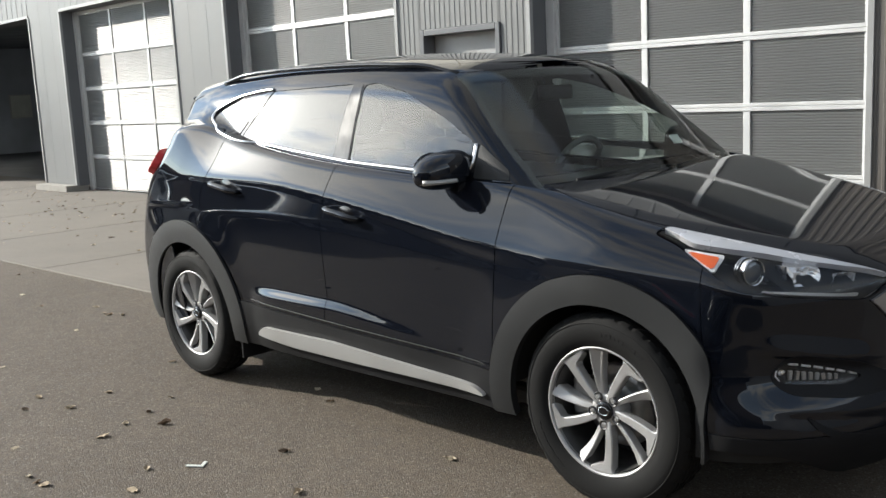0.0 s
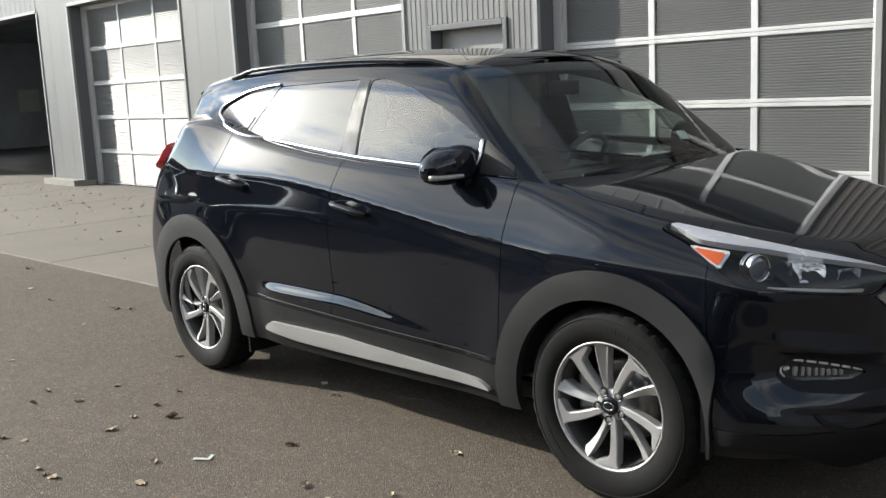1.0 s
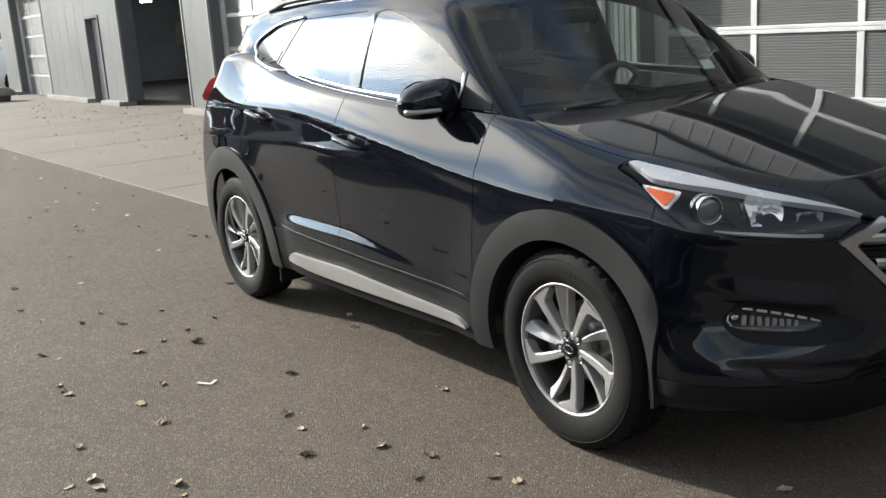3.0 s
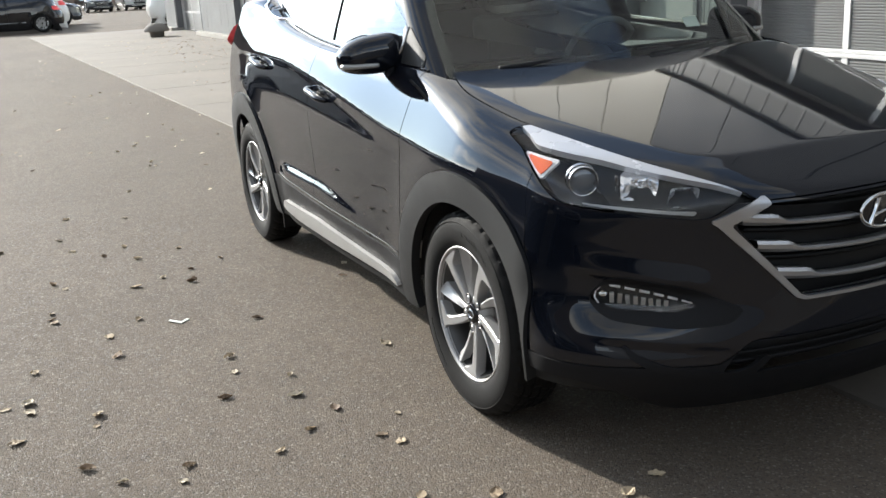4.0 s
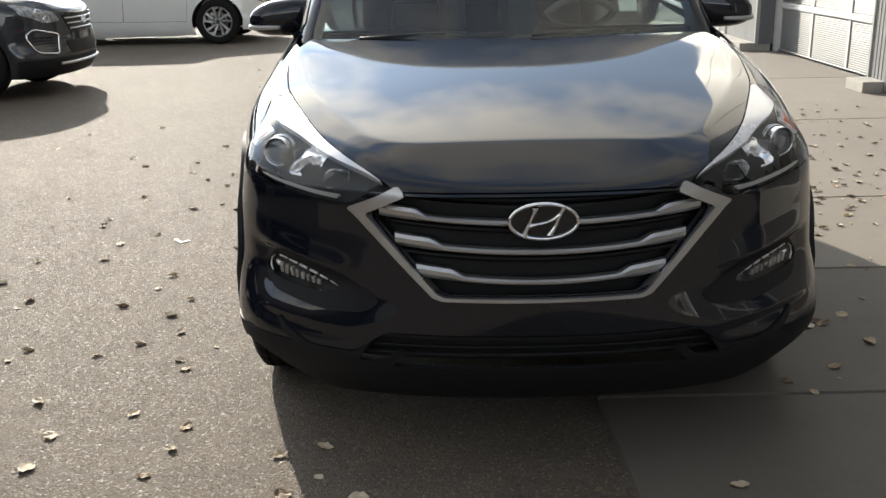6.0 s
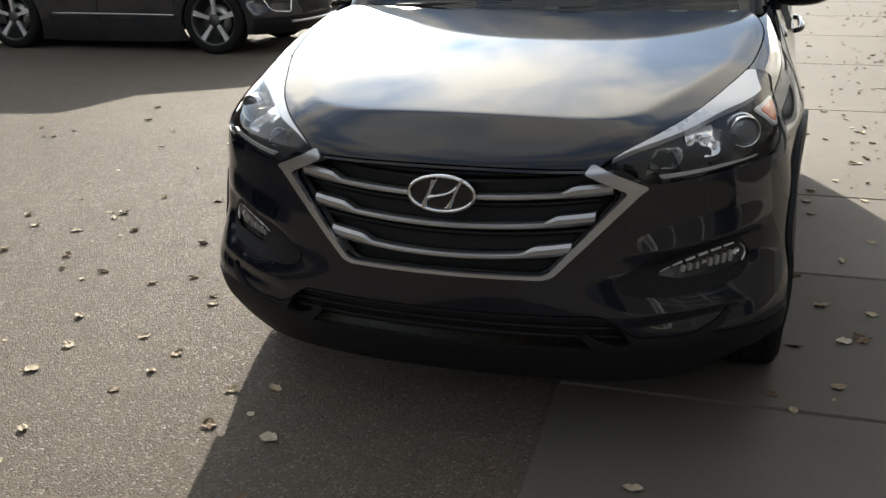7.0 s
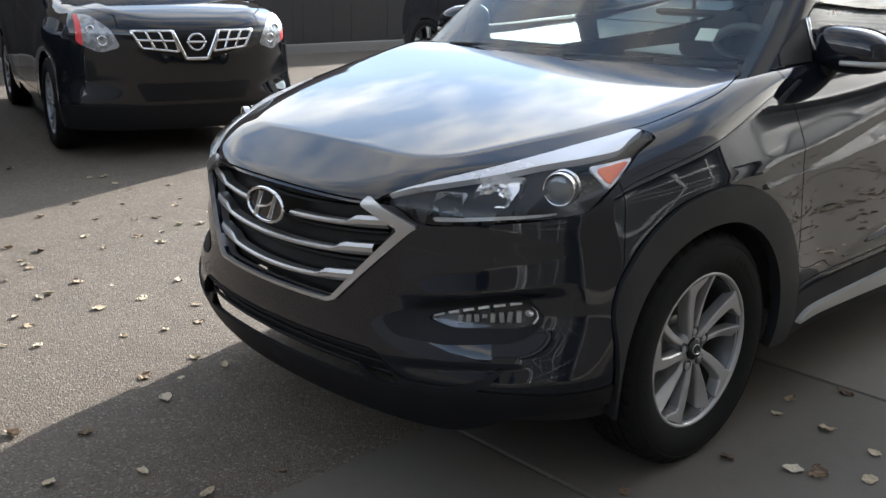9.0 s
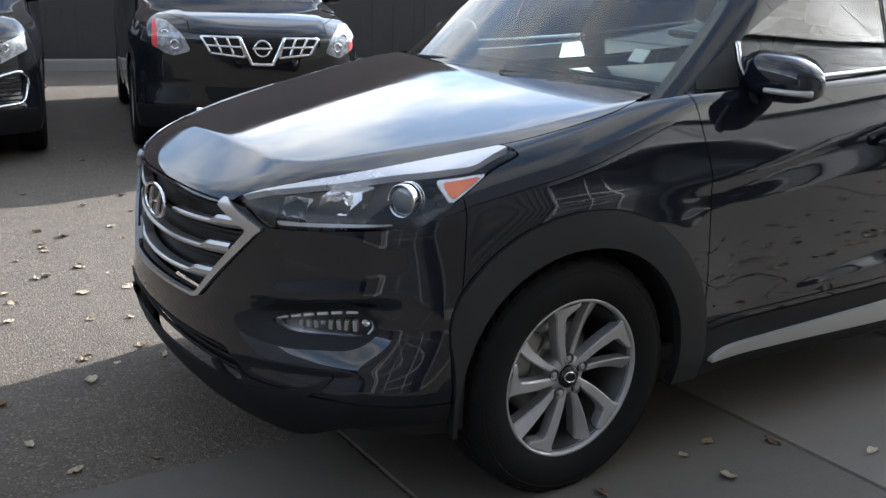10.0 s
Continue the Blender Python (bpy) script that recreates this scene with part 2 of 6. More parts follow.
M = {
    "asphalt": asphalt(),
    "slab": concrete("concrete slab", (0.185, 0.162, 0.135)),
    # darker slab copy for beside the car, shade mixed into its colour
    "slab_shaded": concrete("shaded concrete slab", (0.122, 0.106, 0.088)),
    "plinth": concrete("plinth concrete", (0.34, 0.32, 0.285)),
    "kerb": concrete("kerb concrete", (0.20, 0.185, 0.165)),
    "wall": plain("grey coated steel sheet", (0.188, 0.189, 0.187), 0.5, 0.0, 0.06, 30, 0.8, 0.05, shine=0.35),
    "fascia": plain("pale beige steel fascia", (0.50, 0.465, 0.39), 0.5, 0.0, 0.05, 30, 0.8, 0.05),
    "wall_dark": plain("dark grey trim steel", (0.115, 0.118, 0.125), 0.4, 0.0, 0.08, 30, 1.2),
    "alu": plain("brushed aluminium", (0.56, 0.56, 0.555), 0.5, 0.35, 0.05, 200, 3),
    "pier": plain("brown-grey ribbed steel", (0.105, 0.095, 0.086), 0.5, 0.0, 0.08, 30, 0.8, 0.05, shine=0.35),
    "trim": plain("light grey trim steel", (0.30, 0.30, 0.295), 0.45, 0.0, 0.06, 60, 2),
    "poly": translucent(plain("twin-wall polycarbonate", (0.20, 0.203, 0.20), 0.33, 0.0, 0.10, 40, 1.2, 0.0, 0.0, rough_vary=0.02, shine=0.4), (0.66, 0.67, 0.66), 0.38),
    "inside": plain("dim workshop wall", (0.48, 0.52, 0.58), 0.8, 0.0, 0.2, 8, 1.0),
    "shop_floor": plain("worn workshop floor", (0.085, 0.09, 0.10), 0.55, 0.0, 0.25, 20, 1.0),
    "fence": plain("dark stained board", (0.028, 0.024, 0.021), 0.75, 0.0, 0.35, 25, 1.5, 0.2),
    "unseen_wall": plain("dark blue-grey unseen wall", (0.030, 0.035, 0.045), 0.6, 0.0, 0.2, 20, 0.8),
    "paint": car_paint("black car paint", (0.0048, 0.0062, 0.0102), 0.006),
    "paint_far": car_paint("black paint", (0.006, 0.007, 0.009), 0.02),
    "paint_grey": car_paint("charcoal paint", (0.022, 0.023, 0.026), 0.06),
    "paint_white": car_paint("white paint", (0.62, 0.62, 0.60), 0.05),
    "paint_silver": car_paint("silver paint", (0.28, 0.28, 0.28), 0.05),
    "under": plain("black underbody", (0.010, 0.010, 0.010), 0.8),
    "clad": plain("grained dark grey plastic", (0.0182, 0.0189, 0.0196), 0.58, 0.0, 0.15, 400, 3, 0.12, shine=0.35),
    "gloss": plain("gloss black plastic", (0.008, 0.008, 0.009), 0.12, 0.0, 0.1, 100, 3),
    "black": plain("black plastic", (0.010, 0.010, 0.011), 0.6, 0.0, 0.15, 200, 3, shine=0.2),
    "rubber": plain("tyre rubber", (0.0095, 0.0094, 0.0093), 0.78, 0.0, 0.25, 90, 6, 0.15, shine=0.18),
    "rim": plain("machined silver alloy", (0.42, 0.415, 0.41), 0.42, 0.5, 0.06, 200, 8),
    "rim_in": plain("dark alloy barrel", (0.10, 0.10, 0.10), 0.4, 0.8, 0.1, 60, 8),
    "disc": plain("brake disc steel", (0.30, 0.29, 0.28), 0.35, 0.9, 0.15, 120, 20),
    "chrome": plain("bright chrome", (0.78, 0.78, 0.78), 0.07, 1.0, 0.02, 100, 4, rough_vary=0.03),
    "bright": plain("polished bright trim", (0.75, 0.75, 0.75), 0.2, 0.95, 0.03, 200, 4),
    "satin": plain("satin chrome", (0.46, 0.455, 0.45), 0.36, 0.9, 0.03, 200, 4),
    "silver": plain("silver painted plastic", (0.40, 0.395, 0.38), 0.46, 0.35, 0.04, 300, 4),
    "brow": plain("pearl silver trim", (0.64, 0.64, 0.66), 0.26, 0.35, 0.03, 300, 4),
    "grille": plain("grille black plastic", (0.006, 0.006, 0.006), 0.45, 0.0, 0.1, 100, 4, shine=0.25),
    "lamp_in": plain("lamp housing", (0.10, 0.10, 0.105), 0.25, 0.5, 0.1, 100, 8),
    "lamp_chrome": plain("bright lamp reflector", (0.88, 0.88, 0.88), 0.16, 0.75, 0.05, 100, 8),
    "amber": plain("amber reflector", (0.72, 0.12, 0.02), 0.2, 0.0, 0.1, 300, 8, 0.1, 0.8),
    "red": plain("red lamp plastic", (0.74, 0.06, 0.06), 0.5, 0.0, 0.1, 300, 8, 0.05, shine=0.3),
    "glass": pane("clear glass", (0.80, 0.87, 0.83), 0.0, 0.085),
    "tint": pane("privacy glass", (0.05, 0.055, 0.055), 0.0, 0.13),
    "front_tint": pane("door glass", (0.60, 0.66, 0.63), 0.0, 0.13),
    "lens": pane("lamp lens", (0.93, 0.93, 0.93), 0.0, 0.045),
    "glass_bulb": plain("bulb glass", (0.16, 0.17, 0.18), 0.05, 0.6, 0.05, 50, 8, rough_vary=0.02),
    "lamp_silver": plain("bright lamp plastic", (0.82, 0.82, 0.82), 0.22, 0.1, 0.25, 180, 40),
    "cloth": plain("grey seat cloth", (0.13, 0.13, 0.125), 0.9, 0.0, 0.15, 300, 5, 0.2),
    "trim_in": plain("dark interior plastic", (0.11, 0.11, 0.105), 0.6, 0.0, 0.1, 300, 5),
    "paper": plain("pale paper", (0.7, 0.72, 0.66), 0.7),
}


def glowing(name, color, strength):
    m, nt, b = nodes_of(name)
    b.inputs["Emission Color"].default_value, b.inputs["Emission Strength"].default_value = (*color, 1), strength
    return m


M["tube_light"] = glowing("lit tube", (1.0, 0.98, 0.93), 60.0)


M["lamp_bowl"] = plain("bright lamp bowl", (0.34, 0.35, 0.36), 0.28, 0.3, 0.45, 25, 18)


# ---- smooth surfaces of the parked cars ----
def curve(*pts, smooth=0.05):
    """A smooth function through (x, value) pairs, flat beyond its ends."""
    xs, ys = np.array(pts, float).T
    grid = np.arange(xs[0] - 0.5, xs[-1] + 0.5, 0.002)
    h, d = np.diff(xs), np.diff(ys) / np.diff(xs)
    m = np.concatenate([[d[0]], np.where(d[1:] * d[:-1] > 0, 2 * d[1:] * d[:-1] / (d[1:] + d[:-1] + 1e-12), 0), [d[-1]]])
    i = np.clip(np.searchsorted(xs, grid) - 1, 0, len(h) - 1)
    t = np.clip((grid - xs[i]) / h[i], 0, 1)
    v = (ys[i] * (1 + 2 * t) + m[i] * h[i] * t) * (1 - t) ** 2 + (ys[i + 1] * (3 - 2 * t) - m[i + 1] * h[i] * (1 - t)) * t * t
    if smooth > 0:
        k = np.exp(-0.5 * (np.arange(-3 * smooth, 3 * smooth, 0.002) / smooth) ** 2)
        v = np.convolve(np.pad(v, len(k), "edge"), k / k.sum(), "same")[len(k):-len(k)]
    return lambda q: np.interp(q, grid, v)


def smax(a, b, k):
    h = np.maximum(k - np.abs(a - b), 0) / k
    return np.maximum(a, b) + h * h * k / 4


def ramp(q):
    q = np.clip(q, 0, 1)
    return q * q * (3 - 2 * q)


def soft_plus(q, w):
    return 0.5 * (q + np.sqrt(q * q + w * w))


class SuvShape:
    """The outer surface of the compact SUV: body() below the belt, cabin() above it; both negative inside."""
    axle, tyre_r, hub_z, hollows = 1.335, 0.347, 0.338, 1.0

    def __init__(self):
        self.width = curve((-2.3, 0.70), (-2.0, 0.83), (-1.6, 0.888), (-1.0, 0.905), (0, 0.91), (0.9, 0.905), (1.4, 0.895), (1.8, 0.865), (2.2, 0.80), smooth=0.12)
        self.crease = curve((-2.3, 1.09), (-1.05, 1.09), (-0.53, 1.08), (-0.19, 1.045), (0.33, 0.97), (0.86, 0.89), (1.3, 0.86), (2.2, 0.8), smooth=0.08)
        self.crease_on = curve((-2.3, 0.1), (-1.75, 0.2), (-1.35, 0.5), (-1.0, 1), (0.4, 1), (0.9, 0.72), (1.4, 0.22), (1.8, 0.0), smooth=0.14)
        self.facet = curve((-0.8, 0.565), (-0.59, 0.58), (-0.15, 0.58), (0.30, 0.54), (0.68, 0.487), smooth=0.03)
        self.facet_on = curve((-0.74, 0.0), (-0.68, 0.5), (-0.6, 0.9), (-0.5, 1), (-0.1, 0.9), (0.3, 0.5), (0.66, 0.0), smooth=0.02)
        self.hood_mid = curve((0.7, 1.14), (0.95, 1.115), (1.10, 1.092), (1.25, 1.065), (1.4, 1.036), (1.7, 0.974), (1.9, 0.930), (2.0, 0.907), (2.1, 0.883), (2.17, 0.863), (2.2, 0.840), (2.26, 0.77), smooth=0.012)
        self.belt = curve((-2.3, 1.24), (-1.9, 1.28), (-1.6, 1.32), (-1.3, 1.35), (-0.92, 1.28), (-0.75, 1.245), (-0.05, 1.165), (0.45, 1.135), (0.79, 1.12), (0.95, 1.105), (1.1, 1.085), smooth=0.06)
        self.dome = curve((1.0, 0.74), (1.43, 0.69), (1.67, 0.60), (1.85, 0.51), (2.1, 0.36), smooth=0.07)
        self.fold, self.fold_drop = 1.985, 0.26
        self.nose = curve((0.10, 2.02), (0.20, 2.12), (0.27, 2.175), (0.35, 2.205), (0.45, 2.215), (0.55, 2.210), (0.62, 2.205), (0.70, 2.198), (0.80, 2.195), (0.83, 2.185), (0.87, 2.13), (0.95, 2.03), (1.1, 1.85), smooth=0.02)
        self.dip = curve((-1.0, 0.022), (-0.1, 0.035), (0.9, 0.062), smooth=0.1)
        self.swell = curve((-1.0, 0.17), (-0.6, 0.155), (-0.1, 0.135), (0.9, 0.085), smooth=0.1)
        self.tail = curve((0.2, -2.10), (0.4, -2.20), (0.6, -2.225), (0.8, -2.18), (1.0, -2.08), (1.1, -2.01), (1.2, -1.92), (1.4, -1.76), smooth=0.04)
        self.glass_w = curve((-2.1, 0.62), (-1.7, 0.725), (-1.3, 0.783), (-0.5, 0.81), (0.3, 0.805), (0.8, 0.78), (1.15, 0.74), smooth=0.1)
        self.roof_mid = curve((-2.1, 1.50), (-1.95, 1.545), (-1.6, 1.60), (-1.2, 1.638), (-0.7, 1.652), (-0.26, 1.648), (0.1, 1.63), (0.46, 1.585), (0.9, 1.44), smooth=0.1)

    def flank(self, x, z):
        c = self.crease(x)
        up, low = np.maximum(z - c, 0), np.maximum(c - z, 0)
        y = self.width(x) - 0.42 * soft_plus(z - c, 0.012 + 0.10 * ramp((-1.0 - x) / 0.6)) * (0.6 + 0.4 * self.crease_on(x)) * (1 - 0.55 * ramp((-1.0 - x) / 0.6)) - 0.35 * up * up
        # under the crease the side falls in, swells out again, then drops straight
        fall = c - z
        y = y + self.crease_on(x) * (0.19 * soft_plus(fall - self.dip(x), 0.010) - 0.14 * soft_plus(fall - self.swell(x), 0.010) - 0.04 * low - 0.010) - 0.12 * np.maximum(low - 0.22, 0) ** 2 - self.crease_on(x) * 0.02 * np.minimum(low, 0.5)
        y = y + 0.023 * self.facet_on(x) * ramp((self.facet(x) - z) / 0.055) - 0.9 * np.maximum(0.36 - z, 0) ** 2
        y = y - 0.10 * ramp((x - 1.60) / 0.25) * np.maximum(0.40 - z, 0) - 0.09 * (z - 0.52) * ramp((x - 1.30) / 0.4)
        for ax in (self.axle, -self.axle):
            r = np.hypot(x - ax, z - self.hub_z)
            y = y + 0.014 * np.exp(-(((r - 0.47) / 0.13) ** 2))
        return y

    def hood(self, x, ay):
        """Bonnet and wing tops ahead of the windscreen, the ledge under the side glass behind it."""
        fall = 0.4 + 0.6 * ramp((x - 1.0) / 0.45)
        outside = smax(0.62 * (ay - self.dome(x)), x - self.fold, 0.10)
        bonnet = self.hood_mid(np.maximum(x, 0.7)) - fall * (0.012 * (ay / 0.6) ** 2 + self.fold_drop * soft_plus(outside, 0.006))
        return bonnet + (self.belt(x) - bonnet) * ramp((1.02 - x) / 0.2)

    def front(self, ay, z):
        x = self.nose(z) - (0.085 - 0.034 * ramp((0.56 - z) / 0.2)) * (ay / 0.5) ** 2 - 0.017 * (ay / 0.5) ** 4
        # two hollows that open towards the wheel, the upper one round the fog lamp
        hollow = lambda lo, hi: ramp((z - lo + 0.02) / 0.090) * ramp((hi - z) / 0.030)
        upper = ramp((ay - 0.46) / 0.12) * (1 - ramp((ay - 0.76) / 0.07)) * hollow(0.500 - 0.22 * np.clip(ay - 0.48, 0, 0.14), 0.572 + 0.22 * (ay - 0.50))
        lower = ramp((ay - 0.42) / 0.14) * (1 - ramp((ay - 0.74) / 0.09)) * hollow(0.352, 0.425 + 0.10 * (ay - 0.5))
        x = x - self.hollows * (0.017 * upper + 0.011 * lower)
        shelf = ramp((ay - 0.44) / 0.12) * (1 - ramp((ay - 0.74) / 0.10)) * ramp((0.70 + 0.22 * (ay - 0.75) - z) / 0.085) * ramp((z - 0.585 - 0.10 * (ay - 0.62)) / 0.016)
        x = x + self.hollows * 0.006 * shelf
        return x - 0.12 * ramp((ay - 0.50) / 0.35) * np.maximum(0.40 - z, 0)

    def body(self, p):
        x, ay, z = p[..., 0], np.abs(p[..., 1]), p[..., 2]
        g = smax(ay - self.flank(x, z), z - self.hood(x, ay), 0.035 + 0.045 * ramp((x - 0.8) / 0.4))
        g = smax(g, x - self.front(ay, z), 0.03 + 0.06 * ramp((ay - 0.45) / 0.2))
        return smax(g, self.tail(z) + (0.20 + 0.05 * ramp((z - 1.02) / 0.25)) * (ay / 0.75) ** 3 - x, 0.08)

    def cabin(self, p):
        x, ay, z = p[..., 0], np.abs(p[..., 1]), p[..., 2]
        side = ay - (self.glass_w(x) - 0.33 * (z - 1.12) - 0.16 * np.maximum(z - 1.12, 0) ** 2)
        roof = z - (self.roof_mid(x) - 0.10 * ay ** 2 - 0.25 * ay ** 4)
        screen = 0.621 * (x - 1.115 + 0.24 * ay ** 2) + 0.784 * (z - 1.06)
        back = -0.92 * (x + 2.03 - 0.55 * ay ** 2) + 0.39 * (z - 1.10)
        g = smax(side, roof, 0.09)
        return smax(smax(g, screen, 0.05), back, 0.08)

    def skin(self, p):
        """Body and cabin as one, running smoothly into each other behind the rear door."""
        k = 0.004 + 0.12 * ramp((-0.95 - p[..., 0]) / 0.45)
        return -smax(-self.body(p), -np.maximum(self.cabin(p), 1.02 - p[..., 2]), k)


def surface(g, origin, way, far, steps=24):
    """Walks along rays from outside to the zero of g. Returns places and a mask of those that met it."""
    lo, hit = np.zeros(len(origin)), np.zeros(len(origin), bool)
    hi = np.zeros(len(origin))
    for s in np.linspace(0, far, 50)[1:]:
        inside = g(origin + s * way) < 0
        fresh = inside & ~hit
        hi[fresh], hit = s, hit | inside
        lo[~hit] = s
    lo = np.where(hit, np.maximum(hi - far / 49, 0), 0)
    for _ in range(steps):
        mid = 0.5 * (lo + hi)
        inside = g(origin + mid[:, None] * way) < 0
        hi, lo = np.where(inside, mid, hi), np.where(inside, lo, mid)
    return origin + hi[:, None] * way, hit


def slope(g, p, e=0.003):
    n = np.stack([g(p + np.eye(3)[i] * e) - g(p - np.eye(3)[i] * e) for i in range(3)], -1)
    return n / np.maximum(np.linalg.norm(n, axis=1, keepdims=True), 1e-9)


# ---- building tools ----
def thing(name, label, category, group="", kind="", at=None):
    ob = new(name)
    ob.empty_display_size = 0.2
    if at is not None:
        ob.matrix_world = at
    return tagged(ob, label, category, group, kind)


def hang(ob, parent):
    if parent is not None:
        ob.parent = parent
    return ob


def part(name, bm, mat, parent, label="", smooth=False):
    """Links a bmesh as one mesh object under a thing or a part."""
    me = bpy.data.meshes.new(name)
    bm.to_mesh(me)
    bm.free()
    me.materials.append(mat)
    if smooth:
        me.polygons.foreach_set("use_smooth", [True] * len(me.polygons))
    return tagged(hang(new(name, me), parent), label)


def sheet(name, V, F, mat, parent=None, label="", N=None, smooth=True):
    """Links arrays of points and faces as one mesh object."""
    me = bpy.data.meshes.new(name)
    me.from_pydata([tuple(v) for v in V], [], [tuple(int(i) for i in f) for f in F])
    me.materials.append(mat)
    if smooth:
        me.polygons.foreach_set("use_smooth", [True] * len(me.polygons))
    if N is not None:
        me.normals_split_custom_set_from_vertices([tuple(n) for n in N])
    return tagged(hang(new(name, me), parent), label)


def box(bm, x0, x1, y0, y1, z0, z1, bevel=0.0):
    made = bmesh.ops.create_cube(bm, size=1)["verts"]
    for v in made:
        v.co = Vector((x0 + (v.co.x + 0.5) * (x1 - x0), y0 + (v.co.y + 0.5) * (y1 - y0), z0 + (v.co.z + 0.5) * (z1 - z0)))
    if bevel:
        edges = list({e for v in made for e in v.link_edges})
        bmesh.ops.bevel(bm, geom=edges, offset=bevel, segments=2, profile=0.6, affect="EDGES")
    return bm


def boxed(x0, x1, y0, y1, z0, z1, bevel=0.0):
    return box(bmesh.new(), x0, x1, y0, y1, z0, z1, bevel)


def lathe(profile, n=64, axis="y", start=0.0):
    """Turns (radius, along) pairs about an axis through the origin. Returns points and faces."""
    a = start + np.arange(n) * 2 * np.pi / n
    pr = np.array(profile, float)
    r, h = np.repeat(pr[:, 0], n), np.repeat(pr[:, 1], n)
    c, s = np.tile(np.cos(a), len(pr)), np.tile(np.sin(a), len(pr))
    V = np.stack({"y": (r * c, h, r * s), "z": (r * c, r * s, h), "x": (h, r * c, r * s)}[axis], -1)
    F = [(i * n + j, i * n + (j + 1) % n, (i + 1) * n + (j + 1) % n, (i + 1) * n + j) for i in range(len(pr) - 1) for j in range(n)]
    return V, F


def tube(points, radius, n=10, flat=1.0, closed=False):
    """A round or flattened bar along a line of points; radius one number or one per point."""
    P = np.array(points, float)
    R = np.broadcast_to(np.array(radius, float), (len(P),))
    T = np.gradient(P, axis=0) if not closed else np.roll(P, -1, 0) - np.roll(P, 1, 0)
    T /= np.linalg.norm(T, axis=1, keepdims=True)
    up = np.where(np.abs(T[:, 2:3]) > 0.95, np.array([[1.0, 0, 0]]), np.array([[0, 0, 1.0]]))
    A = np.cross(T, up)
    A /= np.linalg.norm(A, axis=1, keepdims=True)
    B = np.cross(A, T)
    a = np.arange(n) * 2 * np.pi / n
    V = (P[:, None] + R[:, None, None] * (np.cos(a)[None, :, None] * A[:, None] + flat * np.sin(a)[None, :, None] * B[:, None])).reshape(-1, 3)
    m = len(P)
    F = [(i * n + j, i * n + (j + 1) % n, ((i + 1) % m) * n + (j + 1) % n, ((i + 1) % m) * n + j) for i in range(m if closed else m - 1) for j in range(n)]
    if not closed:
        F += [tuple(range(n - 1, -1, -1)), tuple(range((m - 1) * n, m * n))]
    return V, F


def fillet(poly, r):
    """Rounds a polygon's corners."""
    out, n = [], len(poly)
    P = [Vector(p) for p in poly]
    for i in range(n):
        a, b, c = P[i - 1], P[i], P[(i + 1) % n]
        la, lc = min(r, 0.45 * (a - b).length), min(r, 0.45 * (c - b).length)
        s, e = b + (a - b).normalized() * la, b + (c - b).normalized() * lc
        out += [tuple(s * (1 - t) ** 2 + b * 2 * t * (1 - t) + e * t * t) for t in np.linspace(0, 1, 6)]
    return out


def region(poly, u, v):
    """Signed distance to a polygon, negative within."""
    d = np.full(np.shape(u), 1e9)
    inside = np.zeros(np.shape(u), bool)
    for (ax, ay), (bx, by) in zip(poly, list(poly[1:]) + [poly[0]]):
        ex, ey = bx - ax, by - ay
        t = np.clip(((u - ax) * ex + (v - ay) * ey) / (ex * ex + ey * ey + 1e-12), 0, 1)
        d = np.minimum(d, np.hypot(u - ax - t * ex, v - ay - t * ey))
        cross = (ay > v) != (by > v)
        inside ^= cross & (u < ex * (v - ay) / (ey if abs(ey) > 1e-12 else 1e-12) + ax)
    return np.where(inside, -d, d)


def clip(P, N, T, val):
    """Keeps the part of a triangle mesh where val is negative, cutting through the triangles."""
    neg = val[T] < 0
    count = neg.sum(1)
    keep = [T[count == 3]]
    extraP, extraN, base = [], [], len(P)

    def cut(i, j):
        t = (val[i] / (val[i] - val[j]))[:, None]
        extraP.append(P[i] + t * (P[j] - P[i]))
        n = N[i] + t * (N[j] - N[i])
        extraN.append(n / np.maximum(np.linalg.norm(n, axis=1, keepdims=True), 1e-9))
        nonlocal base
        base += len(i)
        return np.arange(base - len(i), base)

    for k in (1, 2):
        rows, flag = T[count == k], neg[count == k]
        if not len(rows):
            continue
        lone = np.argmax(flag if k == 1 else ~flag, axis=1)
        q = np.arange(len(rows))
        a, b, c = rows[q, lone], rows[q, (lone + 1) % 3], rows[q, (lone + 2) % 3]
        ab, ac = cut(a, b), cut(a, c)
        if k == 1:
            keep.append(np.stack([a, ab, ac], 1))
        else:
            keep += [np.stack([ab, b, c], 1), np.stack([ab, c, ac], 1)]
    P, N, T = np.concatenate([P] + extraP), np.concatenate([N] + extraN), np.concatenate(keep)
    return P, N, T


def side_rays(x0, x1, z0, z1, step=0.014):
    u, v = np.meshgrid(np.arange(x0, x1 + step, step), np.arange(z0, z1 + step, step), indexing="ij")
    o = np.stack([u, np.full_like(u, -1.25), v], -1)
    return o, np.array([0, 1.0, 0]), 1.24


def slant_rays(x0, x1, z0, z1, step=0.014):
    """Rays that come in from the right and above, for flanks with a ledge at their top."""
    u, v = np.meshgrid(np.arange(x0, x1 + step, step), np.arange(z0 + 0.15, z1 + 0.62, step), indexing="ij")
    o = np.stack([u, np.full_like(u, -1.25), v], -1)
    return o, np.array([0, 0.8, -0.6]), 1.5


def top_rays(x0, x1, y0, y1, step=0.014):
    u, v = np.meshgrid(np.arange(x0, x1 + step, step), np.arange(y0, y1 + step, step), indexing="ij")
    o = np.stack([u, v, np.full_like(u, 1.9)], -1)
    return o, np.array([0, 0, -1.0]), 1.5


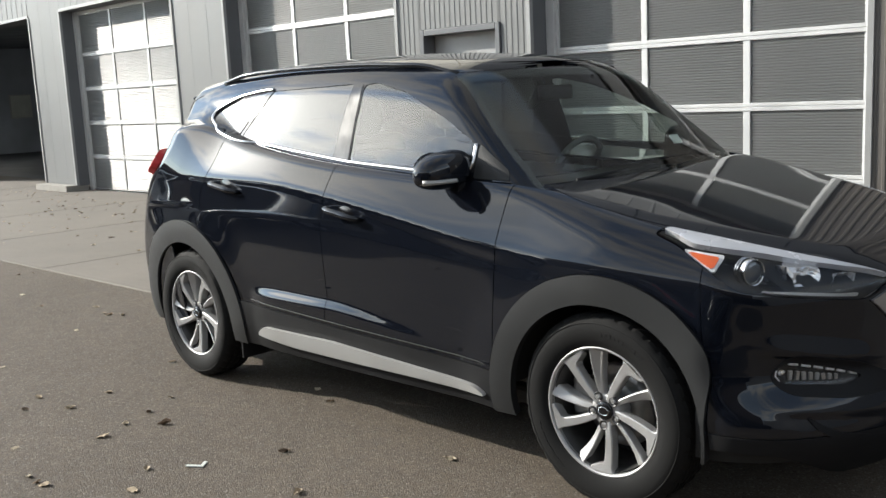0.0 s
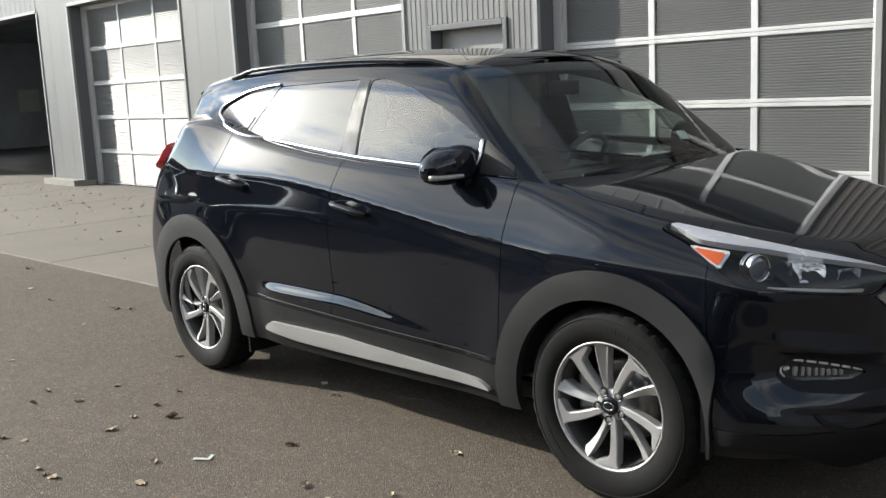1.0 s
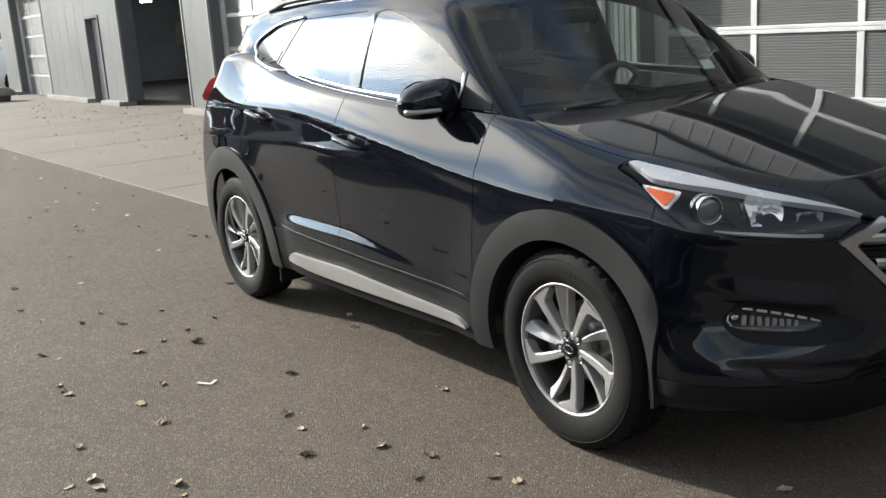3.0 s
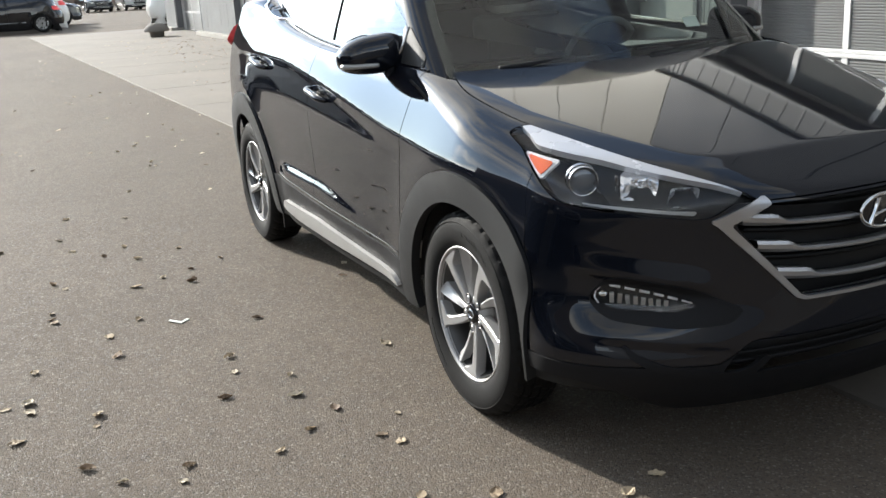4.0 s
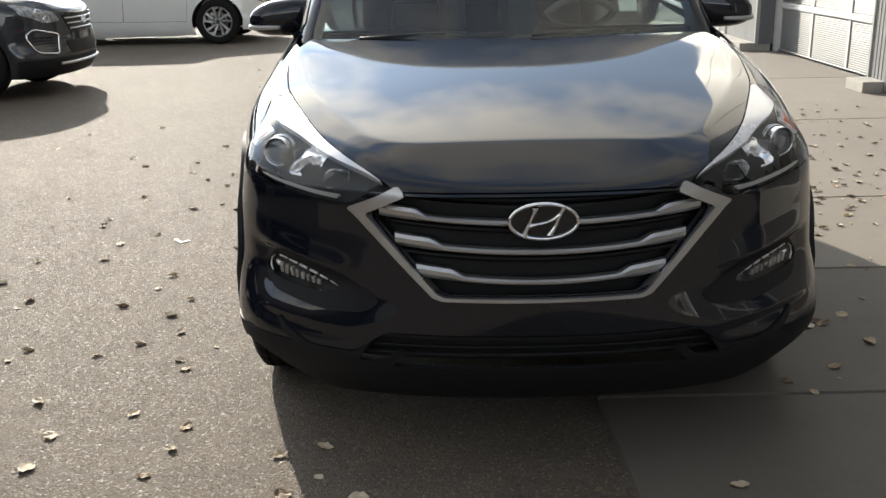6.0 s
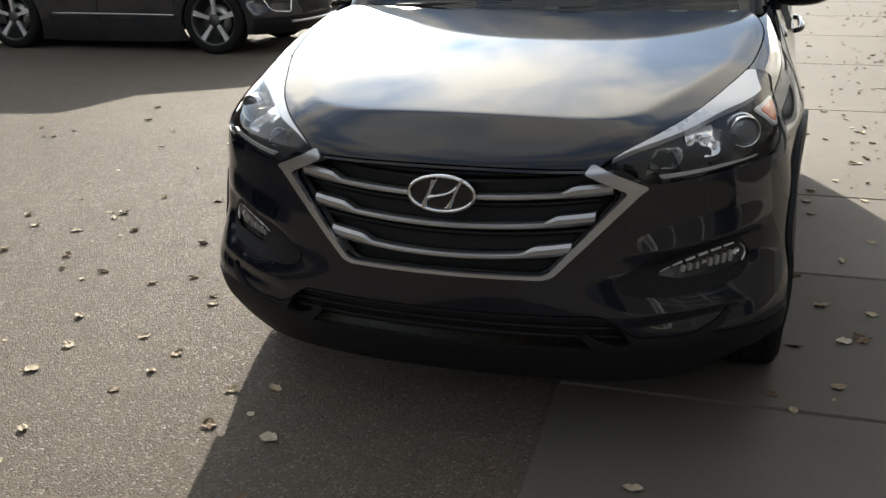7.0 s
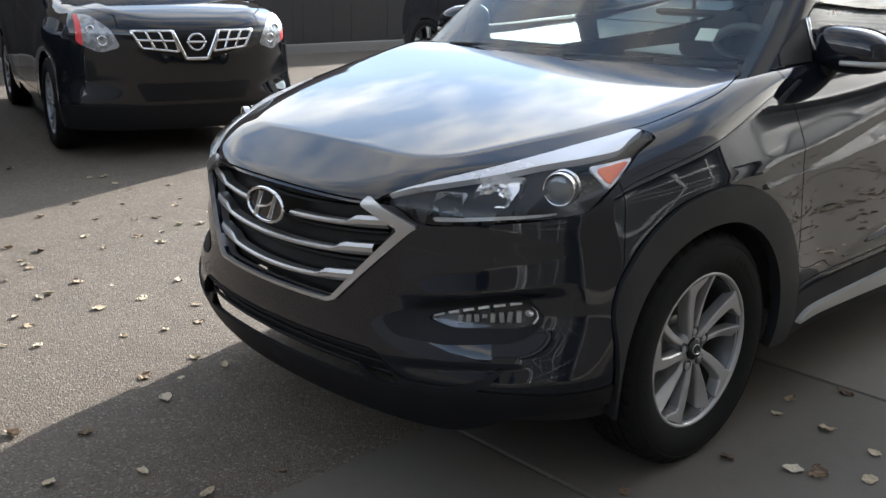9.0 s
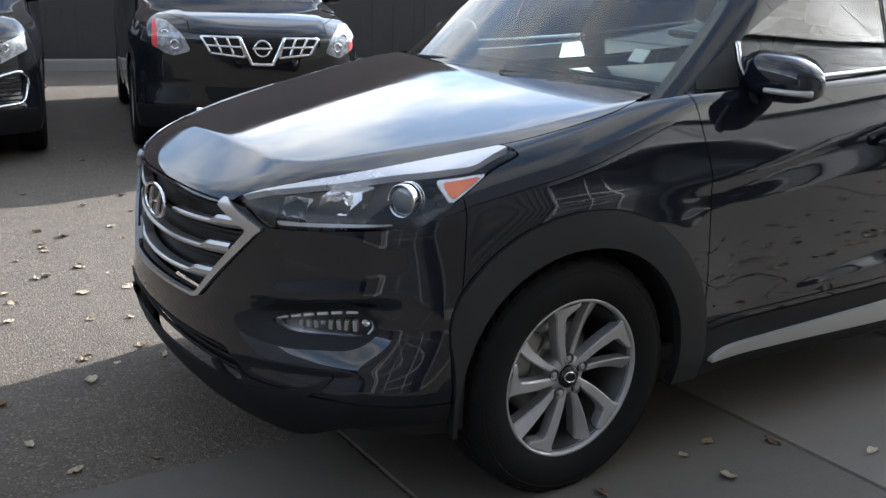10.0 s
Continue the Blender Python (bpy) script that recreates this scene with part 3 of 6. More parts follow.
def round_rays(a0, a1, z0, z1, mid=1.2, step=0.014, drop=0.0):
    u, v = np.meshgrid(np.radians(np.arange(a0, a1 + 0.6, 0.6)), np.arange(z0 - 1.15 * drop, z1 + step - 0.55 * drop, step), indexing="ij")
    way = np.stack([-np.cos(u), -np.sin(u), 0 * u - drop], -1) / math.sqrt(1 + drop * drop)
    o = np.stack([mid + 0 * u, 0 * u, v], -1) - 1.5 * way
    return o, way, 1.45


def shell(g, rays, clips, lift=0.0, rim=0.012):
    """A panel of the surface g seen along the rays and cut by the clips, its edges turned inwards. Returns points, faces, normals."""
    o, way, far = rays
    nu, nv = o.shape[:2]
    w = np.broadcast_to(way, o.shape).reshape(-1, 3)
    P, hit = surface(g, o.reshape(-1, 3), w, far)
    N = slope(g, P)
    idx = np.arange(nu * nv).reshape(nu, nv)
    quads = np.stack([idx[:-1, :-1], idx[1:, :-1], idx[1:, 1:], idx[:-1, 1:]], -1).reshape(-1, 4)
    quads = quads[hit[quads].all(1)]
    spread = np.linalg.norm(P[quads[:, 0]] - P[quads[:, 2]], axis=1)
    quads = quads[spread < 0.25]
    T = np.concatenate([quads[:, [0, 1, 2]], quads[:, [0, 2, 3]]])
    if len(T):
        fn = np.cross(P[T[:, 1]] - P[T[:, 0]], P[T[:, 2]] - P[T[:, 0]])
        flip = (fn * N[T[:, 0]]).sum(1) < 0
        T[flip] = T[flip][:, ::-1]
    for f in clips:
        P, N, T = clip(P, N, T, f(P[:, 0], P[:, 1], P[:, 2]))
    used, inv = np.unique(T, return_inverse=True)
    P, N, T = P[used], N[used], inv.reshape(-1, 3)
    key, first, inv = np.unique(np.round(P / 2e-5).astype(np.int64), axis=0, return_index=True, return_inverse=True)
    P, N, T = P[first], N[first], inv.reshape(-1)[T]
    T = T[(T[:, 0] != T[:, 1]) & (T[:, 1] != T[:, 2]) & (T[:, 0] != T[:, 2])]
    P = P + lift * N
    if rim:
        e = np.concatenate([T[:, [0, 1]], T[:, [1, 2]], T[:, [2, 0]]])
        k = np.sort(e, 1)
        _, i, c = np.unique(k, axis=0, return_index=True, return_counts=True)
        e = e[i[c == 1]]
        b, inv = np.unique(e, return_inverse=True)
        inv = inv.reshape(-1, 2) + len(P)
        out = np.zeros((len(b), 3))
        edge = np.cross(P[e[:, 1]] - P[e[:, 0]], N[e[:, 0]])
        for c2 in (0, 1):
            np.add.at(out, inv[:, c2] - len(P), edge)
        out /= np.maximum(np.linalg.norm(out, axis=1, keepdims=True), 1e-9)
        m = len(b)
        top, low = P[b], P[b] - rim * N[b]
        rimN = out
        T = np.concatenate([T, np.stack([inv[:, 1], inv[:, 0], inv[:, 0] + m], 1), np.stack([inv[:, 1], inv[:, 0] + m, inv[:, 1] + m], 1)])
        P, N = np.concatenate([P, top, low]), np.concatenate([N, rimN, rimN])
    return P, T, N


def mirror(P, T, N):
    f = np.array([1, -1, 1])
    return P * f, T[:, ::-1], N * f


def both_sides(name, PTN, mat, parent, label=""):
    """A right-hand panel and its mirror image, two parts."""
    a = sheet(name, PTN[0], PTN[1], mat, parent, label, PTN[2])
    P, T, N = mirror(*PTN)
    b = sheet(name, P, T, mat, parent, label, N)
    return a, b


# ---- ground, building and fence ----
WALL_Y, DOOR_Y, WALL_TOP, DOOR_TOP = 3.98, 4.25, 3.62, 3.12
BAYS = [(-29.9, -25.9), (-18.95, -14.9), (-13.55, -9.80), (-8.38, -4.95), (-2.98, 0.27), (2.3, 5.7)]
SIDE_DOORS = [(-21.6, -20.45), (-4.54, -3.38)]
SLAB_EDGE = 0.245


def edge_y(x):
    return SLAB_EDGE + 0.0225 * (x - 2.2)


def build_ground():
    bm = bmesh.new()
    n = 24
    side = [math.copysign((abs(i) / 12) ** 3 * 900, i) for i in range(-12, 13)]
    grid = [[bm.verts.new((x, y, 0)) for y in side] for x in side]
    for i in range(n):
        for j in range(n):
            bm.faces.new((grid[i][j], grid[i + 1][j], grid[i + 1][j + 1], grid[i][j + 1]))
    tagged(part("ground", bm, M["asphalt"], None), "worn grey-brown asphalt of the yard", "ground", kind="structure")
    # concrete apron in front of the doors, in panels with open joints
    apron = tagged(new("pavement"), "pale concrete apron with sawn joints before the doors", "pavement", kind="structure")
    joints = [7.95, 5.46, 4.22, 2.98, 1.74, 0.5] + [-0.74 - 2.48 * k for k in range(13)] + [-33.2]
    for x1, x0 in zip(joints, joints[1:]):
        a, b = x0 + 0.005, x1 - 0.005
        V = [(a, edge_y(a), 0), (b, edge_y(b), 0), (b, WALL_Y + 1.0, 0), (a, WALL_Y + 1.0, 0)]
        top = [(x + (0.006 if i in (0, 3) else -0.006), y + (0.006 if i < 2 else 0), 0.012) for i, (x, y, z) in enumerate(V)]
        F = [(4, 5, 6, 7), (0, 1, 5, 4), (1, 2, 6, 5), (3, 0, 4, 7)]
        sheet("slab", V + top, F, M["slab_shaded"] if x0 > 0 else M["slab"], apron, smooth=False)
    V = [(-33.2, edge_y(-33.2) + 0.02, 0.004), (7.9, edge_y(7.9) + 0.02, 0.004), (7.9, WALL_Y + 1, 0.004), (-33.2, WALL_Y + 1, 0.004)]
    sheet("joint_filler", V, [(0, 1, 2, 3)], M["asphalt"], apron, smooth=False)


def ribbed(bm, x0, x1, z0, z1, y, pitch, depth, width):
    """A steel sheet with upright ribs."""
    xs = []
    x = x0
    while x < x1 - pitch * 0.5:
        xs += [(x, 0), (x + pitch - width * 1.6, 0), (x + pitch - width * 1.3, -depth), (x + pitch - width * 0.3, -depth)]
        x += pitch
    xs.append((x1, 0))
    xs = [(min(a, x1), d) for a, d in xs]
    lo = [bm.verts.new((a, y + d, z0)) for a, d in xs]
    hi = [bm.verts.new((a, y + d, z1)) for a, d in xs]
    for i in range(len(xs) - 1):
        bm.faces.new((lo[i], lo[i + 1], hi[i + 1], hi[i]))


def build_building():
    hall = tagged(new("wall_south"), "grey steel-clad workshop wall with tall recessed bay doors", "wall", kind="structure")
    x_end, x_start = 7.5, -31.8
    edges = [x_start] + [v for bay in BAYS for v in bay] + [x_end]
    piers = list(zip(edges[0::2], edges[1::2]))
    for x0, x1 in piers:
        doors = [d for d in SIDE_DOORS if x0 < d[0] < x1]
        runs = [(x0, x1, 0.10, WALL_TOP)]
        if doors:
            d0, d1 = doors[0]
            runs = [(x0, d0, 0.10, WALL_TOP), (d1, x1, 0.10, WALL_TOP), (d0, d1, 2.12, WALL_TOP)]
        for a, b, z0, z1 in runs:
            core = boxed(a + 0.002, b - 0.002, WALL_Y + 0.012, DOOR_Y + 0.10, z0, z1)
            part("pier", core, M["wall_dark"], hall)
            fine = x0 > -5.5
            n = max(1, round((b - a) / 0.95))
            for k in range(n):
                p0, p1 = a + (b - a) * k / n, a + (b - a) * (k + 1) / n
                bm = bmesh.new()
                ribbed(bm, p0 + 0.004, p1 - 0.004, z0, z1, WALL_Y, 0.075 if fine else 0.48, 0.005 if fine else 0.002, 0.02)
                part("panel", bm, M["pier"] if a > 0 else M["wall"], hall)
        # corner trims beside the openings
        for x in (x0, x1):
            if x in (x_start, x_end):
                continue
            s = 1 if x == x1 else -1
            part("trim", boxed(min(x, x - s * 0.05), max(x, x - s * 0.05), WALL_Y - 0.018, WALL_Y + 0.03, 0.10, DOOR_TOP, 0.003), M["trim"], hall)
        low = [(x0, x1)] if not doors else [(x0, doors[0][0]), (doors[0][1], x1)]
        for a, b in low:
            part("plinth", boxed(a, b - 0.02, WALL_Y - 0.21, WALL_Y + 0.2, 0.008, 0.115, 0.008), M["plinth"], hall)
    for i, (x0, x1) in enumerate(BAYS):
        part("lintel", boxed(x0, x1, WALL_Y + 0.003, DOOR_Y + 0.10, DOOR_TOP, WALL_TOP), M["wall_dark"], hall)
        bm = bmesh.new()
        ribbed(bm, x0 + 0.004, x1 - 0.004, DOOR_TOP + 0.02, WALL_TOP, WALL_Y - 0.001, 0.24, 0.004, 0.02)
        part("panel", bm, M["wall"], hall)
        part("trim", boxed(x0, x1, WALL_Y - 0.016, WALL_Y + 0.03, DOOR_TOP, DOOR_TOP + 0.05, 0.003), M["trim"], hall)
    # pale ribbed fascia along the top
    n = 41
    for k in range(n):
        a, b = x_start + (x_end - x_start) * k / n, x_start + (x_end - x_start) * (k + 1) / n
        part("panel", boxed(a + 0.008, b - 0.008, WALL_Y - 0.075, WALL_Y - 0.055, WALL_TOP + 0.004, 6.6, 0.003), M["fascia"] if b < -2.3 else M["wall_dark"], hall)
    part("fascia_core", boxed(x_start, x_end, WALL_Y - 0.055, DOOR_Y + 0.10, WALL_TOP + 0.002, 6.59), M["wall_dark"], hall)
    # lit fitting and a notice board inside the open bay
    lamp = thing("ceiling_light", "lit white strip light inside the open workshop bay", "lamp")
    part("housing", boxed(-25.38, -24.82, 6.65, 6.85, 2.58, 2.64, 0.01), M["plinth"], lamp)
    part("diffuser", boxed(-25.35, -24.85, 6.67, 6.83, 2.54, 2.578, 0.008), M["tube_light"], lamp)
    for y in (6.7, 6.8):
        part("hanger", boxed(-25.11, -25.09, y - 0.01, y + 0.01, 2.64, WALL_TOP), M["alu"], lamp)
    board = thing("notice_board", "pale notice board on the dim workshop wall", "board")
    part("panel", boxed(-31.59, -31.55, 9.9, 10.6, 1.25, 2.0, 0.006), M["paper"], board)
    part("frame", boxed(-31.598, -31.592, 9.86, 10.64, 1.21, 2.04), M["alu"], board)
    # back of the hall, closing the bays
    rear = tagged(part("wall_inner", boxed(x_start, x_end, 11.0, 11.2, 0, WALL_TOP), M["inside"], None), "dim inner wall of the workshop", "wall", kind="structure")
    for nm, x in (("wall_west", x_start), ("wall_east", x_end - 0.2)):
        tagged(part(nm, boxed(x, x + 0.2, DOOR_Y + 0.11, 11.0, 0, WALL_TOP), M["inside"], None), "plain end wall of the workshop", "wall", kind="structure")
    tagged(part("roof", boxed(x_start, x_end, DOOR_Y + 0.11, 11.2, WALL_TOP, WALL_TOP + 0.2), M["wall_dark"], None), "flat dark roof of the workshop", "roof", kind="structure")
    tagged(part("floor", boxed(x_start, x_end, WALL_Y + 1.0, 11.0, -0.02, 0.010), M["shop_floor"], None), "dark worn workshop floor", "floor", kind="structure")
    for i, bay in enumerate(BAYS):
        if i == 1:
            continue
        sectional_door(i, *bay)
    for k, (x0, x1) in enumerate(SIDE_DOORS):
        side_door(k, x0, x1)


def sectional_door(i, x0, x1):
    door = tagged(new("door_%d" % (i + 1)), "closed aluminium sectional door with ribbed translucent panes", "door", "bay doors", "structure")
    a, b = x0 + 0.10, x1 - 0.10
    for s, e in ((x0 + 0.003, a), (b, x1 - 0.003)):
        part("jamb", boxed(s, e, DOOR_Y - 0.05, DOOR_Y + 0.08, 0.012, DOOR_TOP - 0.003, 0.004), M["alu"], door)
    rows, cols = 5, 3
    h = 0.592
    for r in range(rows + 1):
        z = 0.016 + r * h if r < rows else DOOR_TOP - 0.036
        for dz, hh in ((-0.036, 0.033), (0.0, 0.033)):
            lo = max(0.014, z + dz)
            part("rail", boxed(a + 0.002, b - 0.002, DOOR_Y - 0.012, DOOR_Y + 0.03, lo, lo + hh, 0.004), M["alu"], door)
    w = (b - a) / cols
    for c in range(cols + 1):
        x = a + c * w
        part("mullion", boxed(max(a, x - 0.032), min(b, x + 0.032), DOOR_Y - 0.006, DOOR_Y + 0.026, 0.05, DOOR_TOP - 0.04, 0.004), M["alu"], door)
    for r in range(rows):
        for c in range(cols):
            p0, p1 = a + c * w + 0.034, a + (c + 1) * w - 0.034
            z0, z1 = 0.016 + r * h + 0.035, 0.016 + (r + 1) * h - 0.037 if r < rows - 1 else DOOR_TOP - 0.073
            V, F = [], []
            n = 22
            for k in range(n):
                u0, u1 = z0 + (z1 - z0) * k / n, z0 + (z1 - z0) * (k + 1) / n
                ring = [(u0 + (u1 - u0) * q, d) for q, d in ((0.0, 0.0105), (0.06, 0.0072), (0.25, 0.0048), (0.5, 0.0040), (0.75, 0.0048), (0.94, 0.0072))]
                for z, d in ring:
                    V += [(p0, DOOR_Y + d, z), (p1, DOOR_Y + d, z)]
            V += [(p0, DOOR_Y + 0.010, z1), (p1, DOOR_Y + 0.010, z1)]
            F = [(2 * k, 2 * k + 1, 2 * k + 3, 2 * k + 2) for k in range(len(V) // 2 - 1)]
            sheet("pane", V, F, M["poly"], door, smooth=False)


def side_door(k, x0, x1):
    door = tagged(new("door_%d" % (k + 11)), "closed plain grey steel door in a slim metal lining", "door", kind="structure")
    for a, b, z0, z1 in ((x0, x0 + 0.06, 0.012, 2.115), (x1 - 0.06, x1, 0.012, 2.115), (x0 + 0.06, x1 - 0.06, 2.055, 2.115)):
        part("lining", boxed(a + 0.002, b - 0.002, WALL_Y - 0.025, WALL_Y + 0.14, z0, z1, 0.004), M["wall_dark"], door)
    part("leaf", boxed(x0 + 0.064, x1 - 0.064, WALL_Y + 0.14, WALL_Y + 0.185, 0.02, 2.052, 0.003), M["trim"], door)
    hd = bmesh.new()
    box(hd, x0 + 0.12, x0 + 0.24, WALL_Y + 0.085, WALL_Y + 0.10, 1.02, 1.04, 0.005)
    box(hd, x0 + 0.12, x0 + 0.135, WALL_Y + 0.10, WALL_Y + 0.14, 1.02, 1.04)
    part("door_handle", hd, M["chrome"], door, "chrome lever handle")


def build_fence():
    kerb = tagged(part("kerb", boxed(-30, 16, -11.15, -10.95, -0.02, 0.15, 0.02), M["kerb"], None), "pale concrete kerb along the foot of the fence", "kerb", kind="structure")
    fence = thing("fence", "tall dark-stained board fence behind the parked cars", "fence")
    rng = random.Random(5)
    n = 0
    for k in range(230):
        x = -30 + k * 0.2
        part("board", boxed(x + 0.0005, x + 0.1995, -11.32 + rng.uniform(-0.006, 0.006), -11.30 + rng.uniform(0.0, 0.006), 0.02, 2.3), M["fence"], fence)
    for z in (0.5, 1.9):
        part("rail", boxed(-30, 16, -11.37, -11.325, z, z + 0.09), M["fence"], fence)
    for k in range(19):
        part("post", boxed(-29.5 + k * 2.5, -29.4 + k * 2.5, -11.47, -11.375, -0.02, 2.25), M["fence"], fence)


build_ground()
build_building()
build_fence()


# ---- wheels ----
def build_wheel(parent, at=None):
    """A road wheel about its own axle (along y, outer face at -y), as one part with its pieces."""
    wheel = hang(new("wheel"), parent)
    if at is not None:
        wheel.matrix_basis = at
    R = 0.347
    tread = [(0.218, 0.074), (0.232, 0.086), (0.262, 0.098), (0.295, 0.100), (0.320, 0.095), (0.336, 0.084), (0.343, 0.074)]
    prof = [(r, h) for r, h in tread]
    for g in (0.050, 0.017, -0.017, -0.050):
        prof += [(R - 0.001, g + 0.006), (R - 0.007, g + 0.004), (R - 0.007, g - 0.004), (R - 0.001, g - 0.006)]
    prof += [(r, -h) for r, h in tread[::-1]]
    n = 144
    V, F = lathe(prof, n)
    # sipes across the shoulders and blocks
    row = np.repeat(np.arange(len(prof)), n)
    col = np.tile(np.arange(n), len(prof))
    lat = np.array(prof)[row, 1]
    rad = np.hypot(V[:, 0], V[:, 2])
    notch = ((col + np.round(lat * 40).astype(int)) % 4 == 0) & (rad > 0.334)
    V[notch, 0] *= 1 - 0.0045 / rad[notch]
    V[notch, 2] *= 1 - 0.0045 / rad[notch]
    ring = (rad > 0.27) & (rad < 0.31) & (col % 2 == 0)
    V[ring, 1] *= 1.006
    tyre = sheet("tyre", V, F, M["rubber"], wheel)
    edge = np.array([min(rad[list(f)]) for f in F]) > 0.333
    tyre.data.polygons.foreach_set("use_smooth", (~edge).tolist())
    # raised ribs on the side wall
    V, F = lathe([(0.312, -0.0965), (0.315, -0.0990), (0.318, -0.0955)], 96)
    sheet("tyre_rib", V, F, M["rubber"], wheel)
    # raised marks on the side wall, too worn to read
    marks = bmesh.new()
    for k in range(22):
        a = 0.9 + 0.062 * k + (1.9 if k > 10 else 0.0)
        made = bmesh.ops.create_cube(marks, size=1)["verts"]
        for v in made:
            q, h, w = v.co.x * 0.011, v.co.z * (0.016 if k % 3 else 0.012), v.co.y * 0.003
            rr = 0.283 + h
            v.co = Vector((rr * math.cos(a + q / rr), -0.0990 + w, rr * math.sin(a + q / rr)))
    tagged(part("tyre_marking", marks, M["rubber"], wheel), kind="stuff")
    # rim: lip and barrel
    V, F = lathe([(0.219, -0.070), (0.226, -0.078), (0.231, -0.083), (0.2305, -0.0865), (0.225, -0.087), (0.220, -0.080), (0.218, -0.066)], 96)
    sheet("rim", V, F, M["rim"], wheel)
    V, F = lathe([(0.214, -0.070), (0.206, -0.050), (0.198, -0.020), (0.192, 0.06), (0.192, 0.09)], 72)
    sheet("barrel", V, F, M["rim_in"], wheel, "dark grey rim barrel")
    V, F = lathe([(0.190, 0.085), (0.03, 0.085)], 48)
    sheet("barrel_back", V, F, M["under"], wheel)
    V, F = lathe([(0.150, 0.030), (0.150, 0.045), (0.09, 0.045), (0.088, 0.010), (0.06, 0.005), (0.02, 0.0)], 64)
    sheet("brake_disc", V, F, M["disc"], wheel)
    V, F = lathe([(0.060, 0.02), (0.060, -0.052), (0.052, -0.060), (0.03, -0.060), (0.01, -0.06)], 48)
    sheet("hub", V, F, M["rim"], wheel)
    # blades: broad flat ones that hook along the rim, and twisted ones between them that widen outwards
    for k in range(10):
        main = k % 2 == 0
        a0 = radians(139.0 + 72.0 * (k // 2) - (0 if main else 33.0))
        rows = []
        for s in np.linspace(0, 1, 17):
            r = 0.042 + s * 0.180
            if main:
                a = a0 - 0.15 * s
                lead, trail = 0.012 + 0.006 * s, 0.012 + 0.009 * s + 0.052 * ramp((s - 0.76) / 0.20) * ramp((s - 0.60) / 0.3)
                lead += 0.012 * ramp((s - 0.90) / 0.10)
                tops = (-0.064 - 0.019 * s, -0.064 - 0.019 * s)
            else:
                a = a0 - 0.13 * s
                lead, trail = 0.009 + 0.009 * s, 0.008 + 0.020 * s * s
                tops = (-0.060 - 0.022 * s, -0.058 - 0.022 * s + 0.018 * ramp(s * 1.2))
            sec = ((lead, 0.036), (lead, 0.004), (lead - 0.004, 0.0), (-trail + 0.004, 0.0), (-trail, 0.004), (-trail, 0.036))
            row = []
            for q, d in sec:
                w = (lead - q) / (lead + trail)
                row.append((r * math.cos(a + q / r), tops[0] * (1 - w) + tops[1] * w + d, r * math.sin(a + q / r)))
            rows.append(row)
        V = [p for rw in rows for p in rw]
        m = 6
        F = [(i * m + j, i * m + j + 1, (i + 1) * m + j + 1, (i + 1) * m + j) for i in range(16) for j in range(m - 1)]
        F += [(i * m + m - 1, i * m, (i + 1) * m, (i + 1) * m + m - 1) for i in range(16)]
        sheet("spoke", V, F, M["rim"], wheel, smooth=False)
    for k in range(5):
        a = radians(119.0 + 72.0 * k)
        V, F = lathe([(0.0095, -0.05), (0.0095, -0.064), (0.007, -0.067), (0.001, -0.067)], 6)
        V = V + np.array([0.053 * math.cos(a), 0, 0.053 * math.sin(a)])
        sheet("wheel_nut", V, F, M["satin"], wheel, smooth=False)
        V, F = lathe([(0.0170, -0.0600), (0.0165, -0.0665), (0.0150, -0.0665), (0.0140, -0.0612), (0.002, -0.0611)], 16)
        sheet("nut_seat", V + np.array([0.053 * math.cos(a), 0, 0.053 * math.sin(a)]), F, M["rim_in"], wheel)
    V, F = lathe([(0.033, -0.060), (0.033, -0.068), (0.030, -0.071), (0.005, -0.072), (0.0, -0.072)], 40)
    sheet("centre_cap", V, F, M["gloss"], wheel, "gloss black centre cap")
    a = np.linspace(0, 2 * np.pi, 25)[:-1]
    V, F = tube(np.stack([0.021 * np.cos(a), 0 * a - 0.0725, 0.014 * np.sin(a)], -1), 0.002, 6, closed=True)
    sheet("emblem", V, F, M["chrome"], wheel, "chrome oval emblem")
    cal = boxed(-0.17, -0.095, -0.02, 0.05, -0.06, 0.08, 0.012)
    part("caliper", cal, M["disc"], wheel, smooth=False)
    return wheel


